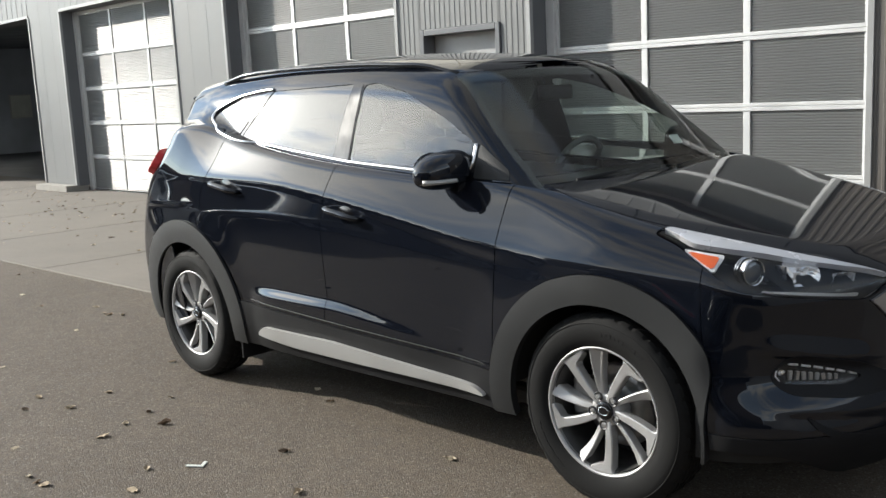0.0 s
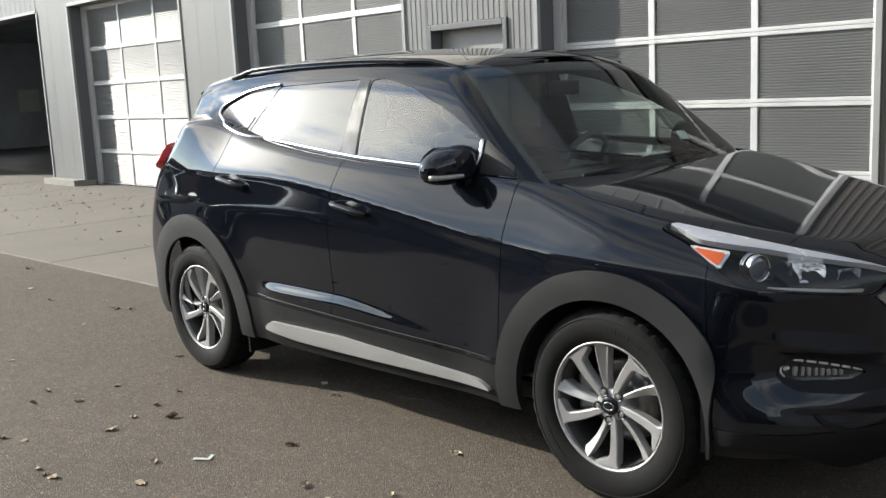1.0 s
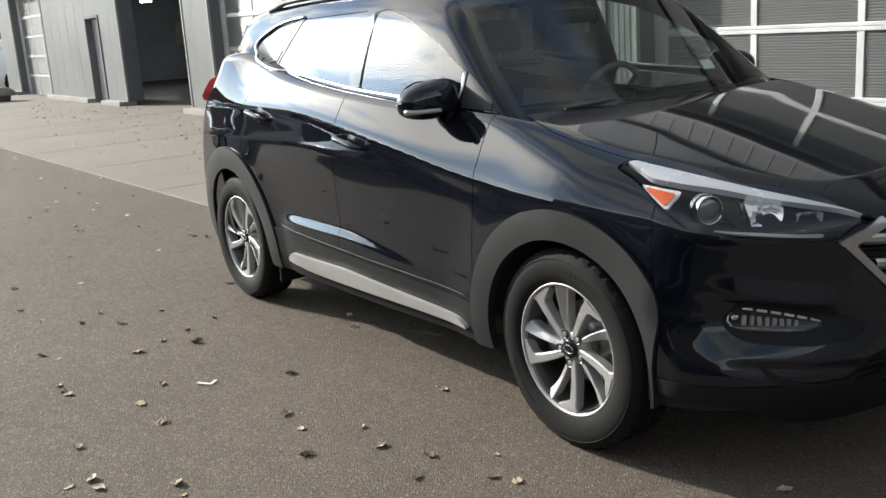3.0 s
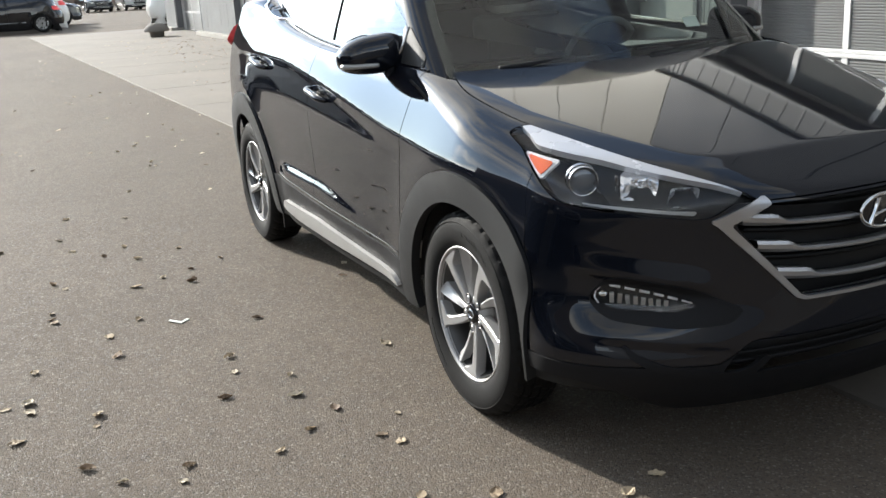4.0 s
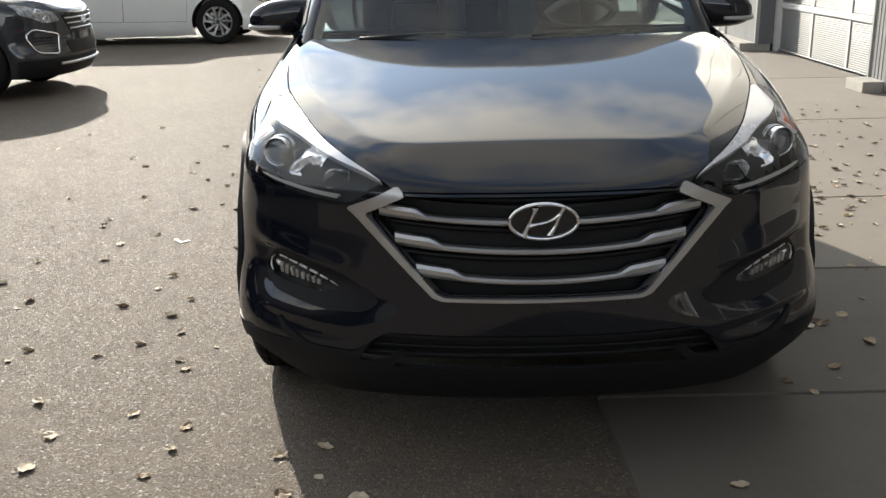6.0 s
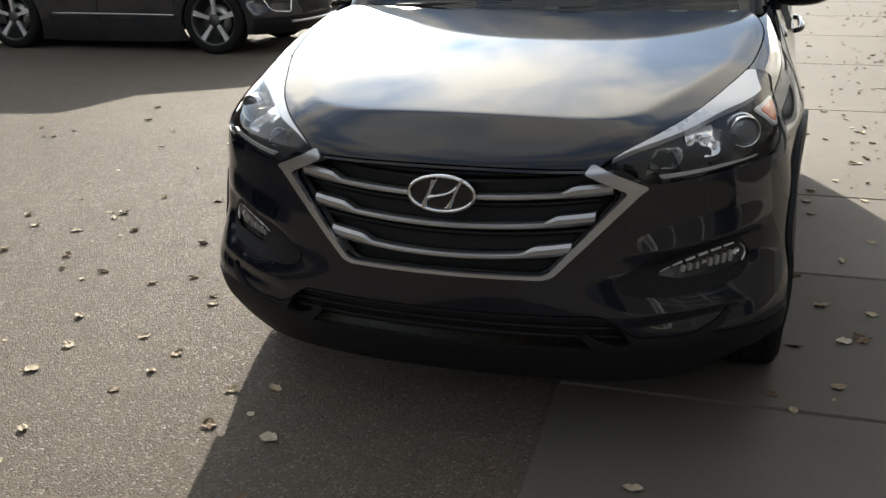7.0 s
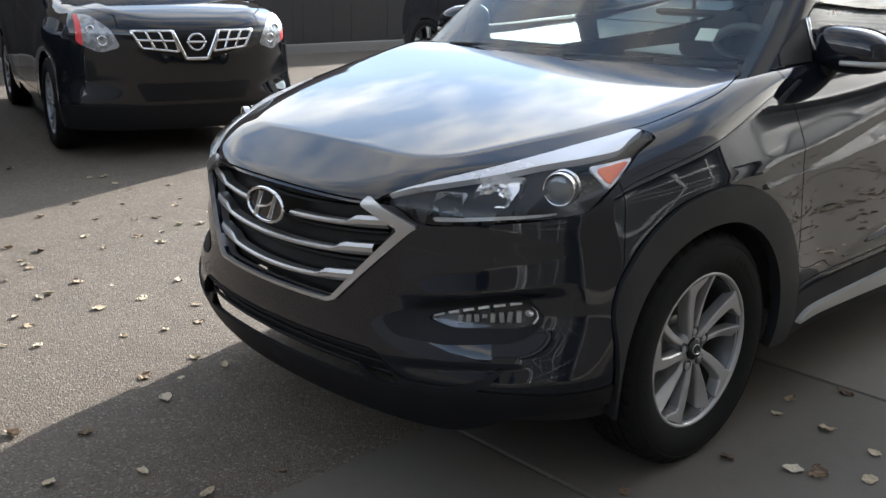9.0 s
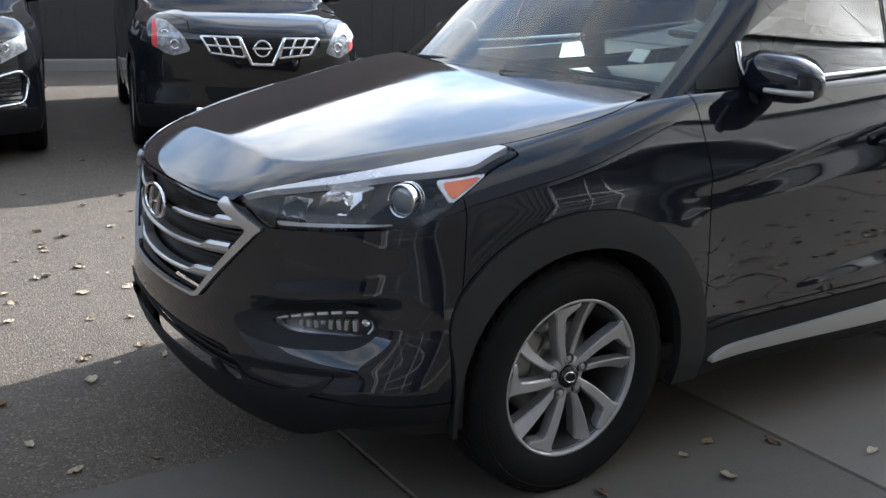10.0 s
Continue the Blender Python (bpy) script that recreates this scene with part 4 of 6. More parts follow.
def oval_badge(parent, x, y, z, a, b, tilt=0.0):
    """The chrome oval on a bonnet or grille, facing +x: two slanting blades joined by a swept bar."""
    badge = hang(new("badge"), parent)
    badge.matrix_basis = pose(x, y, z, 0, tilt, 0)
    tagged(badge, "chrome oval emblem")
    t = np.linspace(0, 2 * np.pi, 65)[:-1]
    V, F = tube(np.stack([0 * t, a * np.cos(t), b * np.sin(t)], -1), 0.0052 * a / 0.088, 8, closed=True)
    sheet("ring", V, F, M["chrome"], badge)

    def blade(Y, Z, W, across):
        rows = []
        for k, d in ((-1.0, -0.002), (-0.55, 0.0042), (0.0, 0.0055), (0.55, 0.0042), (1.0, -0.002)):
            rows.append(np.stack([0 * Y + d, Y + k * W * across[0], Z + k * W * across[1]], -1))
        n = len(Y)
        F = [(j * n + i, j * n + i + 1, (j + 1) * n + i + 1, (j + 1) * n + i) for j in range(4) for i in range(n - 1)]
        sheet("stroke", np.concatenate(rows), F, M["chrome"], badge)

    q = np.linspace(-1, 1, 15)
    for side in (-1, 1):
        reach = 0.86 * b
        mid = side * 0.40 * a
        blade(mid + 0.19 * a * q + 0.03 * a * q ** 3 * side, reach * q * (0.96 + 0.04 * side * q), a * (0.060 + 0.055 * q * q), (1.0, 0.0))
    blade(0.46 * a * q, b * (0.02 + 0.16 * q + 0.16 * q * q * np.sign(q) - 0.10 * np.cos(1.6 * q)), b * (0.095 + 0.15 * q ** 4), (0.0, 1.0))
    V, F = lathe([(1.0, -0.004), (0.0, -0.002)], 40, "x")
    sheet("backing", V * np.array([1, a * 0.97, b * 0.95]), F, M["gloss"], badge)
    return badge


# ---- the black compact SUV ----
HOOD_EDGE = curve((0.9, 0.70), (1.0, 0.722), (1.1, 0.755), (1.2, 0.768), (1.45, 0.742), (1.55, 0.715), (1.65, 0.68), (1.84, 0.605), (2.0, 0.51), (2.1, 0.42), (2.14, 0.375), (2.2, 0.30), smooth=0.02)
BROW = curve((1.45, 0.002), (1.50, 0.016), (1.57, 0.046), (1.64, 0.080), (1.70, 0.078), (1.82, 0.048), (2.0, 0.024), (2.11, 0.004), (2.16, 0.0), smooth=0.015)
LAMP = fillet([(2.118, 0.826), (2.088, 0.770), (1.965, 0.792), (1.82, 0.814), (1.745, 0.856), (1.60, 0.936), (1.50, 0.972), (1.52, 0.985), (1.70, 0.97), (1.9, 0.92), (2.06, 0.87)], 0.02)
GRILLE = fillet([(-0.40, 0.800), (0.40, 0.800), (0.452, 0.752), (0.272, 0.540), (-0.272, 0.540), (-0.452, 0.752)], 0.03)
FOG = fillet([(-0.535, 0.530), (-0.63, 0.570), (-0.735, 0.590), (-0.775, 0.545), (-0.735, 0.522), (-0.60, 0.512)], 0.02)


WIN_Q = fillet([(-0.815, 1.497), (-1.07, 1.468), (-1.26, 1.405), (-1.275, 1.385), (-1.10, 1.325), (-1.00, 1.282)], 0.02)
QUARTER_EDGE = lambda z: np.interp(z, (0.4, 0.55, 0.82, 1.0, 1.16, 1.262, 1.285, 1.515, 1.6), (-0.77, -0.84, -1.12, -1.14, -1.04, -1.015, -0.975, -0.785, -0.73))


def arch(x, z, ax, r, zc=0.338):
    return np.hypot(x - ax, z - zc) - r


def arch_thin(x, z):
    """How far the front arch moulding draws in as it runs down into the bumper."""
    return 0.088 * ramp((x - 1.45) / 0.28) * ramp((0.66 - z) / 0.30)


def build_suv():
    S = SuvShape()
    car = thing("car", "clean black compact SUV with grey plastic arches and silver alloy wheels", "car")
    near_arch = lambda r: (lambda x, y, z: r - np.minimum(np.hypot(x - 1.335, z - 0.338) + arch_thin(x, z), np.hypot(x + 1.335, z - 0.345)))
    belt = lambda x, y, z: z - S.belt(x)
    sill_top = lambda x: 0.447 - 0.0405 * (x - 0.05)
    door_front, door_mid = ((0.895, 1.16), (0.895, 1.11), (0.885, 0.88), (0.855, 0.40)), ((-0.085, 1.24), (-0.09, 1.16), (-0.14, 0.91), (-0.13, 0.60), (-0.15, 0.36))
    door_rear = ((-0.98, 1.36), (-1.04, 1.16), (-1.14, 1.00), (-1.12, 0.82), (-0.84, 0.55), (-0.77, 0.40))
    f_door = fillet(list(door_front) + list(door_mid[::-1]), 0.03)
    r_door = fillet(list(door_mid) + list(door_rear[::-1]), 0.03)
    lamp_cut = lambda x, y, z: 0.004 - np.maximum(region(LAMP, x, z), 1.40 - x)
    ahead = lambda x, z: x - (1.70 + 0.10 * (0.82 - z))
    gap = 0.0022

    # doors
    for nm, poly in (("front_door", f_door), ("rear_door", r_door)):
        P = shell(S.body, slant_rays(-1.25, 1.0, 0.34, 1.34), [lambda x, y, z: region(poly, x, z) + gap, lambda x, y, z: sill_top(x) + 0.004 - z, near_arch(0.505), belt])
        doors = both_sides(nm, P, M["paint"], car)
        hx, hz = ((0.02, 0.965), (-0.90, 1.045))[nm == "rear_door"]
        for d, s in zip(doors, (-1, 1)):
            y = s * float(S.flank(np.array(hx), np.array(hz)))
            grip = np.linspace(-1, 1, 15)
            V, F = tube(np.stack([hx + 0.115 * grip, y + s * (0.036 - 0.030 * np.abs(grip) ** 6) + 0 * grip, hz - 0.018 * grip + 0.004 * (1 - grip ** 2)], -1), 0.015 - 0.004 * np.abs(grip) ** 3, 12, 0.9)
            sheet("door_handle", V, F, M["paint"], d)
            V, F = lathe([(0.0, -0.004), (0.6, 0.000), (0.9, 0.003), (1.0, 0.004)], 28)
            V = V * np.array([0.07, -s, 0.045]) + np.array([hx + 0.01, y + s * 0.001, hz - 0.004])
            sheet("grip_recess", V, F, M["gloss"], d)
    # wings, behind the bumper and lamp
    hood_line = lambda x, y, z: HOOD_EDGE(x) + gap - np.abs(y)
    P = shell(S.body, slant_rays(0.80, 1.95, 0.36, 1.12, 0.012), [
        lambda x, y, z: 0.0022 - region(f_door, x, z), lambda x, y, z: np.interp(z, (0.40, 0.88, 1.11, 1.2), (0.857, 0.887, 0.897, 0.90)) - x, lambda x, y, z: z - S.belt(x) + 0.004, near_arch(0.495), hood_line,
        lambda x, y, z: ahead(x, z), lamp_cut, lambda x, y, z: 0.36 - z])
    both_sides("wing", P, M["paint"], car)
    # rear quarter
    P = shell(S.skin, slant_rays(-2.22, -0.6, 0.34, 1.575), [lambda x, y, z: gap - region(r_door, x, z), lambda x, y, z: x - QUARTER_EDGE(z), near_arch(0.515), lambda x, y, z: -region(WIN_Q, x, z), lambda x, y, z: z - 1.5755, lambda x, y, z: y + 0.46 - 0.3 * ramp((z - 1.4) / 0.15), lambda x, y, z: 0.30 - z])
    both_sides("quarter_panel", P, M["paint"], car)
    P = shell(S.body, round_rays(118, 242, 0.30, 1.36, -1.0), [belt])
    sheet("tailgate", P[0], P[1], M["paint"], car, "", P[2])
    # bonnet
    P = shell(S.body, top_rays(0.78, 2.2, -0.8, 0.8, 0.0125), [lambda x, y, z: np.abs(y) - HOOD_EDGE(x) + gap, lambda x, y, z: 1.045 - 0.13 * y * y - x, lambda x, y, z: 0.812 - z])
    sheet("hood", P[0], P[1], M["paint"], car, "", P[2])
    # front bumper, painted part
    grille_cut = lambda x, y, z: 0.002 - np.where(x > 1.9, region(GRILLE, y, z), 1.0)
    fog_cut = lambda x, y, z: 0.002 - region(FOG, -np.abs(y), z)
    low_line = lambda y: 0.430 - 0.062 * ramp((np.abs(y) - 0.40) / 0.12)
    bump = [lambda x, y, z: -ahead(x, z) + 0.003, lamp_cut, near_arch(0.495), lambda x, y, z: np.where(np.abs(y) < 0.46, z - 0.808, z - 0.93)]
    P = shell(S.body, round_rays(-75, 75, 0.34, 0.90, 1.2, 0.008), bump + [grille_cut, fog_cut, lambda x, y, z: low_line(y) - z])
    sheet("front_bumper", P[0], P[1], M["paint"], car, "", P[2])
    P = shell(S.body, round_rays(-80, 80, 0.19, 0.46, 1.2, 0.010), [lambda x, y, z: -ahead(x, z) + 0.003, near_arch(0.495), lambda x, y, z: z - low_line(y) + 0.003, lambda x, y, z: 0.215 + 0.10 * ramp((np.abs(y) - 0.55) / 0.3) - z, lambda x, y, z: 0.004 - region(fillet([(-0.50, 0.335), (-0.44, 0.418), (0.44, 0.418), (0.50, 0.335)], 0.03), y, z)], lift=0.004)
    sheet("bumper_cladding", P[0], P[1], M["black"], car, "black plastic lower bumper", P[2])
    P = shell(S.body, round_rays(-40, 40, 0.32, 0.43), [lambda x, y, z: np.abs(y) - 0.52], lift=-0.05, rim=0)
    sheet("air_intake", P[0], P[1], M["under"], car, "", P[2])
    for z in (0.36, 0.385):
        yy = np.linspace(-0.47, 0.47, 25)
        V, F = tube(np.stack([S.front(np.abs(yy), np.full_like(yy, z)) - 0.03, yy, 0 * yy + z], -1), 0.006, 6)
        sheet("intake_bar", V, F, M["black"], car)
    # matt surrounds of the bumper lamps, and a raised rim round the lower recess
    bezel = fillet([(-0.425, 0.515), (-0.55, 0.578), (-0.725, 0.618), (-0.778, 0.548), (-0.752, 0.492), (-0.60, 0.470), (-0.47, 0.478)], 0.03)
    rim_low = fillet([(-0.36, 0.375), (-0.40, 0.333), (-0.45, 0.315), (-0.55, 0.330), (-0.665, 0.352), (-0.715, 0.388), (-0.735, 0.425), (-0.725, 0.427), (-0.702, 0.402), (-0.650, 0.373), (-0.55, 0.351), (-0.455, 0.339), (-0.415, 0.352), (-0.382, 0.384)], 0.008)
    P = shell(S.body, round_rays(-62, -12, 0.44, 0.64, 1.2, 0.006), [lambda x, y, z: region(bezel, y, z), lambda x, y, z: 0.001 - region(FOG, y, z)], lift=0.0025, rim=0.006)
    both_sides("lamp_surround", P, M["black"], car, "matt black surround of the bumper lamp")
    P = shell(S.body, round_rays(-62, -8, 0.29, 0.50, 1.2, 0.006), [lambda x, y, z: region(rim_low, y, z)], lift=0.006, rim=0.014)
    both_sides("bumper_ridge", P, M["black"], car, "dark grey rim round the bumper recess")
    build_grille(S, car)
    build_lamps(S, car)
    # arches and sills in grained plastic
    for ax, zc, rin, rout in ((1.335, 0.338, 0.392, 0.492), (-1.335, 0.345, 0.395, 0.512)):
        P = shell(S.body, side_rays(ax - 0.56, ax + 0.56, 0.235, 0.90, 0.010), [lambda x, y, z: arch(x, z, ax, rout, zc) + arch_thin(x, z), lambda x, y, z: -arch(x, z, ax, rin, zc), lambda x, y, z: 0.26 + 0.0 * x - z, lambda x, y, z: (x - 1.86 if ax > 0 else -2.0 - x)], lift=0.012, rim=0.035)
        both_sides("arch_cladding", P, M["clad"], car, "dark grey grained arch moulding")
        for s in (-1, 1):
            a = np.linspace(0.08, math.pi - 0.08, 40)
            r = 0.415
            V = np.concatenate([np.stack([ax + r * np.cos(a), 0 * a + s * yv, zc + r * np.sin(a)], -1) for yv in (0.86, 0.5)])
            n = len(a)
            F = [(i, i + 1, n + i + 1, n + i) for i in range(n - 1)]
            sheet("wheel_liner", V, F, M["under"], car)
    P = shell(S.body, side_rays(-1.0, 1.0, 0.24, 0.52, 0.010), [near_arch(0.49), lambda x, y, z: z - sill_top(x), lambda x, y, z: 0.265 - z], lift=0.006, rim=0.02)
    both_sides("sill_cladding", P, M["black"], car, "black plastic sill")
    strip = fillet([(-0.69, 0.335), (-0.62, 0.383), (-0.09, 0.390), (0.76, 0.344), (0.83, 0.312), (0.40, 0.318), (-0.40, 0.318)], 0.03)
    P = shell(S.body, side_rays(-0.75, 0.9, 0.29, 0.42, 0.008), [lambda x, y, z: region(strip, x, z)], lift=0.024, rim=0.03)
    both_sides("sill_garnish", P, M["silver"], car, "silver strip along the sill")
    for zoff in (0.052, 0.028):
        for s in (-1, 1):
            xx = np.linspace(-0.74, 0.84, 30)
            zz = sill_top(xx) + zoff - 0.03
            yy = S.flank(xx, zz) + 0.004
            if zoff > 0.04:
                V, F = tube(np.stack([xx, s * yy, zz], -1), 0.0018, 6)
                sheet("sill_bead", V, F, M["clad"], car)
    # inner skin behind the joints, floor pan
    P = shell(S.body, side_rays(-2.15, 2.0, 0.26, 1.33, 0.03), [near_arch(0.44), lambda x, y, z: z - S.belt(x) + 0.03, lambda x, y, z: np.where(x > 1.35, region(LAMP, x, z) * 0 + np.where(z > 0.74, 1.0, -1.0), -1.0) * 0.01], lift=-0.022, rim=0)
    both_sides("inner_skin", P, M["under"], car)
    P = shell(S.body, top_rays(0.95, 2.1, -0.72, 0.72, 0.03), [], lift=-0.03, rim=0)
    sheet("hood_lining", P[0], P[1], M["under"], car, "", P[2])
    part("floor_pan", boxed(-2.0, 1.70, -0.70, 0.70, 0.225, 0.30, 0.02), M["under"], car)
    part("engine_bay", boxed(0.98, 1.72, -0.60, 0.60, 0.30, 0.86, 0.03), M["under"], car)
    build_cabin(S, car, door_mid, door_rear)
    flap = bmesh.new()
    box(flap, -0.93, -0.915, -0.86, -0.66, 0.16, 0.30, 0.004)
    part("mud_flap", flap, M["black"], car)
    return car, S


def build_grille(S, car):
    g = hang(new("grille"), car)
    tagged(g, "black grille with three satin chrome bars")
    P = shell(S.body, round_rays(-40, 40, 0.52, 0.82, 1.2, 0.012), [lambda x, y, z: region(fillet([(-0.47, 0.81), (0.47, 0.81), (0.47, 0.75), (0.29, 0.53), (-0.29, 0.53), (-0.47, 0.75)], 0.02), y, z)], lift=-0.055, rim=0)
    sheet("grille_back", P[0], P[1], M["grille"], g, "", P[2])
    # surround: a satin band round the opening, broad at its upper ends
    outer = [(-0.372, 0.822), (-0.512, 0.762), (-0.492, 0.748), (-0.288, 0.534), (-0.262, 0.525), (0.262, 0.525), (0.288, 0.534), (0.492, 0.748), (0.512, 0.762), (0.372, 0.822)]
    inner = [(0.352, 0.800), (0.461, 0.750), (0.275, 0.543), (0.254, 0.5345), (-0.254, 0.5345), (-0.275, 0.543), (-0.461, 0.750), (-0.352, 0.800)]
    band = fillet(outer + inner, 0.006)
    P = shell(S.body, round_rays(-45, 45, 0.50, 0.84, 1.2, 0.006), [lambda x, y, z: region(band, y, z)], lift=0.010, rim=0.045)
    sheet("surround", P[0], P[1], M["satin"], g, "satin chrome surround", P[2])
    for zc, half, w in ((0.745, 0.425, 0.0115), (0.668, 0.385, 0.0115), (0.588, 0.330, 0.0115)):
        y = np.linspace(-half, half, 61)
        lift = np.clip((np.abs(y) - half + 0.125) / 0.03, 0, 1)
        z = zc - 0.014 + 0.022 * (np.abs(y) / half) ** 2 + 0.0075 * lift
        x = S.front(np.abs(y), z) - 0.012
        prof = [(-0.030, w * 0.6), (0.0, w * (0.75)), (0.006, w * 0.3), (0.006, -w * 0.3), (0.0, -w * 0.75), (-0.030, -w * 0.6)]
        V = np.concatenate([np.stack([x + dx, y, z + dz * (0.85 + 0.95 * lift)], -1) for dx, dz in prof])
        n = len(y)
        F = [(j * n + i, j * n + i + 1, (j + 1) * n + i + 1, (j + 1) * n + i) for j in range(len(prof) - 1) for i in range(n - 1)]
        if zc > 0.70:
            F = [f for f in F if abs(y[f[0] % n]) > 0.085]
        sheet("bar", V, F, M["satin"], g, smooth=False)
    for zc in (0.785, 0.705, 0.628, 0.565):
        half = 0.40 if zc > 0.6 else 0.28
        y = np.linspace(-half, half, 41)
        V, F = tube(np.stack([S.front(np.abs(y), np.full_like(y, zc)) - 0.045, y, zc + 0.02 * (np.abs(y) / 0.4) ** 2], -1), 0.008, 6)
        sheet("slat", V, F, M["grille"], g)
    oval_badge(g, float(S.front(np.array(0.0), np.array(0.743))) + 0.012, 0, 0.743, 0.088, 0.046, -2)


def build_lamps(S, car):
    brow_cut = lambda x, y, z: np.abs(y) - HOOD_EDGE(x) - BROW(x)
    for s in (-1, 1):
        lamp = hang(new("headlight"), car)
        tagged(lamp, "clear headlight with projector, silver brow and amber side reflector")
        put = (lambda q: q) if s < 0 else (lambda q: mirror(*q))
        inside = lambda x, y, z: np.maximum(region(LAMP, x, z), HOOD_EDGE(x) + 0.002 - np.abs(y))
        P = put(shell(S.body, round_rays(-75, -8, 0.74, 1.0, 1.1, 0.007, 0.6), [inside, lambda x, y, z: -brow_cut(x, y, z)], lift=0.0, rim=0))
        ob = sheet("lens", P[0], P[1], M["lens"], lamp, "clear lens", P[2])
        ob.visible_shadow = False
        P = put(shell(S.body, round_rays(-75, -8, 0.74, 1.0, 1.1, 0.007, 0.6), [inside], lift=-0.090, rim=0))
        sheet("housing", P[0], P[1], M["lamp_in"], lamp, "", P[2])
        P = put(shell(S.body, round_rays(-75, -8, 0.74, 1.0, 1.1, 0.005, 0.6), [inside, brow_cut, lambda x, y, z: 1.43 - x], lift=0.0015, rim=0.02))
        sheet("brow", P[0], P[1], M["brow"], lamp, "silver brow strip", P[2])
        tri = fillet([(1.622, 0.925), (1.728, 0.908), (1.724, 0.874)], 0.010)
        P = put(shell(S.body, round_rays(-75, -30, 0.82, 0.97, 1.1, 0.005), [lambda x, y, z: region(tri, x, z)], lift=-0.003, rim=0.008))
        sheet("reflector", P[0], P[1], M["amber"], lamp, "amber side reflector", P[2])
        big = fillet([(1.606, 0.932), (1.738, 0.914), (1.732, 0.864)], 0.012)
        P = put(shell(S.body, round_rays(-75, -30, 0.82, 0.97, 1.1, 0.005), [lambda x, y, z: region(big, x, z)], lift=-0.006, rim=0.008))
        sheet("reflector_edge", P[0], P[1], M["lamp_silver"], lamp, "", P[2])
        cx, cy, cz = 1.820, s * 0.732, 0.860
        turn = pose(cx, cy, cz, 0, 0, s * 20)
        V, F = lathe([(0.0415, -0.018), (0.0425, -0.002), (0.042, 0.003), (0.0405, 0.004), (0.0385, 0.000), (0.037, -0.007)], 48, "x")
        ob = sheet("projector_ring", V, F, M["chrome"], lamp, "chrome ring")
        ob.matrix_basis = turn
        th = np.linspace(0, math.pi / 2, 9)
        V, F = lathe([(0.0375 * math.cos(q), -0.009 + 0.014 * math.sin(q)) for q in th], 32, "x")
        ob = sheet("projector", V, F, M["glass_bulb"], lamp, "round glass projector")
        ob.matrix_basis = turn
        for k, off in enumerate((-0.026, -0.036)):
            V, F = lathe([(0.043, off - 0.004), (0.0455, off - 0.002), (0.043, off)], 48, "x")
            ob = sheet("ring", V, F, M["chrome"], lamp)
            ob.matrix_basis = turn
        # inner reflector bowl with its bulb shield, a smaller bowl beside it, and the light bar below
        for nm, y, z, ry, rz, back, mat in (("bowl", 0.632, 0.851, 0.050, 0.036, 0.034, "lamp_chrome"), ("turn_bowl", 0.545, 0.822, 0.040, 0.026, 0.040, "lamp_bowl")):
            x = float(S.front(np.array(y), np.array(z))) - back
            q = np.linspace(0.0, 1.0, 7)
            V, F = lathe([(k, -0.034 * (1 - k * k)) for k in q[::-1]], 28, "x")
            # squared outline, its floor broken into upright facets
            rr = np.hypot(V[:, 1], V[:, 2])
            V[:, 1:] *= (rr / np.maximum(np.abs(V[:, 1:]).max(1), 1e-9) ** 1.0)[:, None] ** 0.85
            V = V * np.array([1, ry, rz])
            V[:, 1] += 0.30 * V[:, 2]
            V[:, 0] += 0.003 * np.sign(np.sin(V[:, 1] * 190))
            at = pose(x, s * y, z, 0, -4, s * 24)
            world = V @ np.array(at.to_3x3()).T + np.array(at.translation)
            V[:, 0] -= 1.6 * np.maximum(S.body(world * np.array([1, -s, 1])) + 0.014, 0)
            ob = sheet(nm, V, F, M[mat], lamp, "bright faceted reflector" if nm == "bowl" else "dull grey reflector", smooth=False)
            ob.matrix_basis = at
        strip = [(2.070, 0.779), (1.965, 0.798), (1.87, 0.814), (1.87, 0.818), (1.965, 0.807), (2.074, 0.789)]
        P = put(shell(S.body, round_rays(-75, -8, 0.74, 0.9, 1.1, 0.004), [lambda x, y, z: region(strip, x, z)], lift=-0.010, rim=0.012))
        sheet("light_bar", P[0], P[1], M["silver"], lamp, "silver light bar along the lower edge", P[2])
        ob = part("divider", boxed(-0.05, 0.0, -0.004, 0.004, -0.030, 0.024, 0.003), M["lamp_in"], lamp)
        ob.matrix_basis = pose(1.895, s * 0.672, 0.852, 0, 0, s * 30)
        # small lamp in the bumper
        fog = hang(new("fog_lamp"), car)
        tagged(fog, "slim clear daytime lamp in a black recess")
        FR = lambda x, y, z: region(FOG, -np.abs(y), z)
        P = put(shell(S.body, round_rays(-60, -20, 0.49, 0.61, 1.2, 0.005), [FR], lift=-0.002, rim=0.03))
        ob = sheet("lens", P[0], P[1], M["lens"], fog, "clear lens", P[2])
        ob.visible_shadow = False
        P = put(shell(S.body, round_rays(-60, -20, 0.49, 0.61, 1.2, 0.005), [FR], lift=-0.04, rim=0))
        sheet("housing", P[0], P[1], M["lamp_in"], fog, "", P[2])
        for k in range(6):
            y = np.linspace(0.548 + 0.031 * k, 0.570 + 0.031 * k, 4)
            z = 0.536 + 0.30 * (y - 0.548) - 0.45 * np.maximum(y - 0.62, 0) ** 2
            V, F = tube(np.stack([S.front(y, z) - 0.006, s * y, z], -1), 0.0040, 6)
            sheet("light_bar", V, F, M["lamp_silver"], fog)
        y = np.array([0.740, 0.754, 0.758, 0.752])
        z = np.array([0.585, 0.568, 0.548, 0.532])
        V, F = tube(np.stack([S.front(y, z) - 0.004, s * y, z], -1), 0.0028, 6)
        sheet("lamp_edge", V, F, M["lamp_silver"], fog)
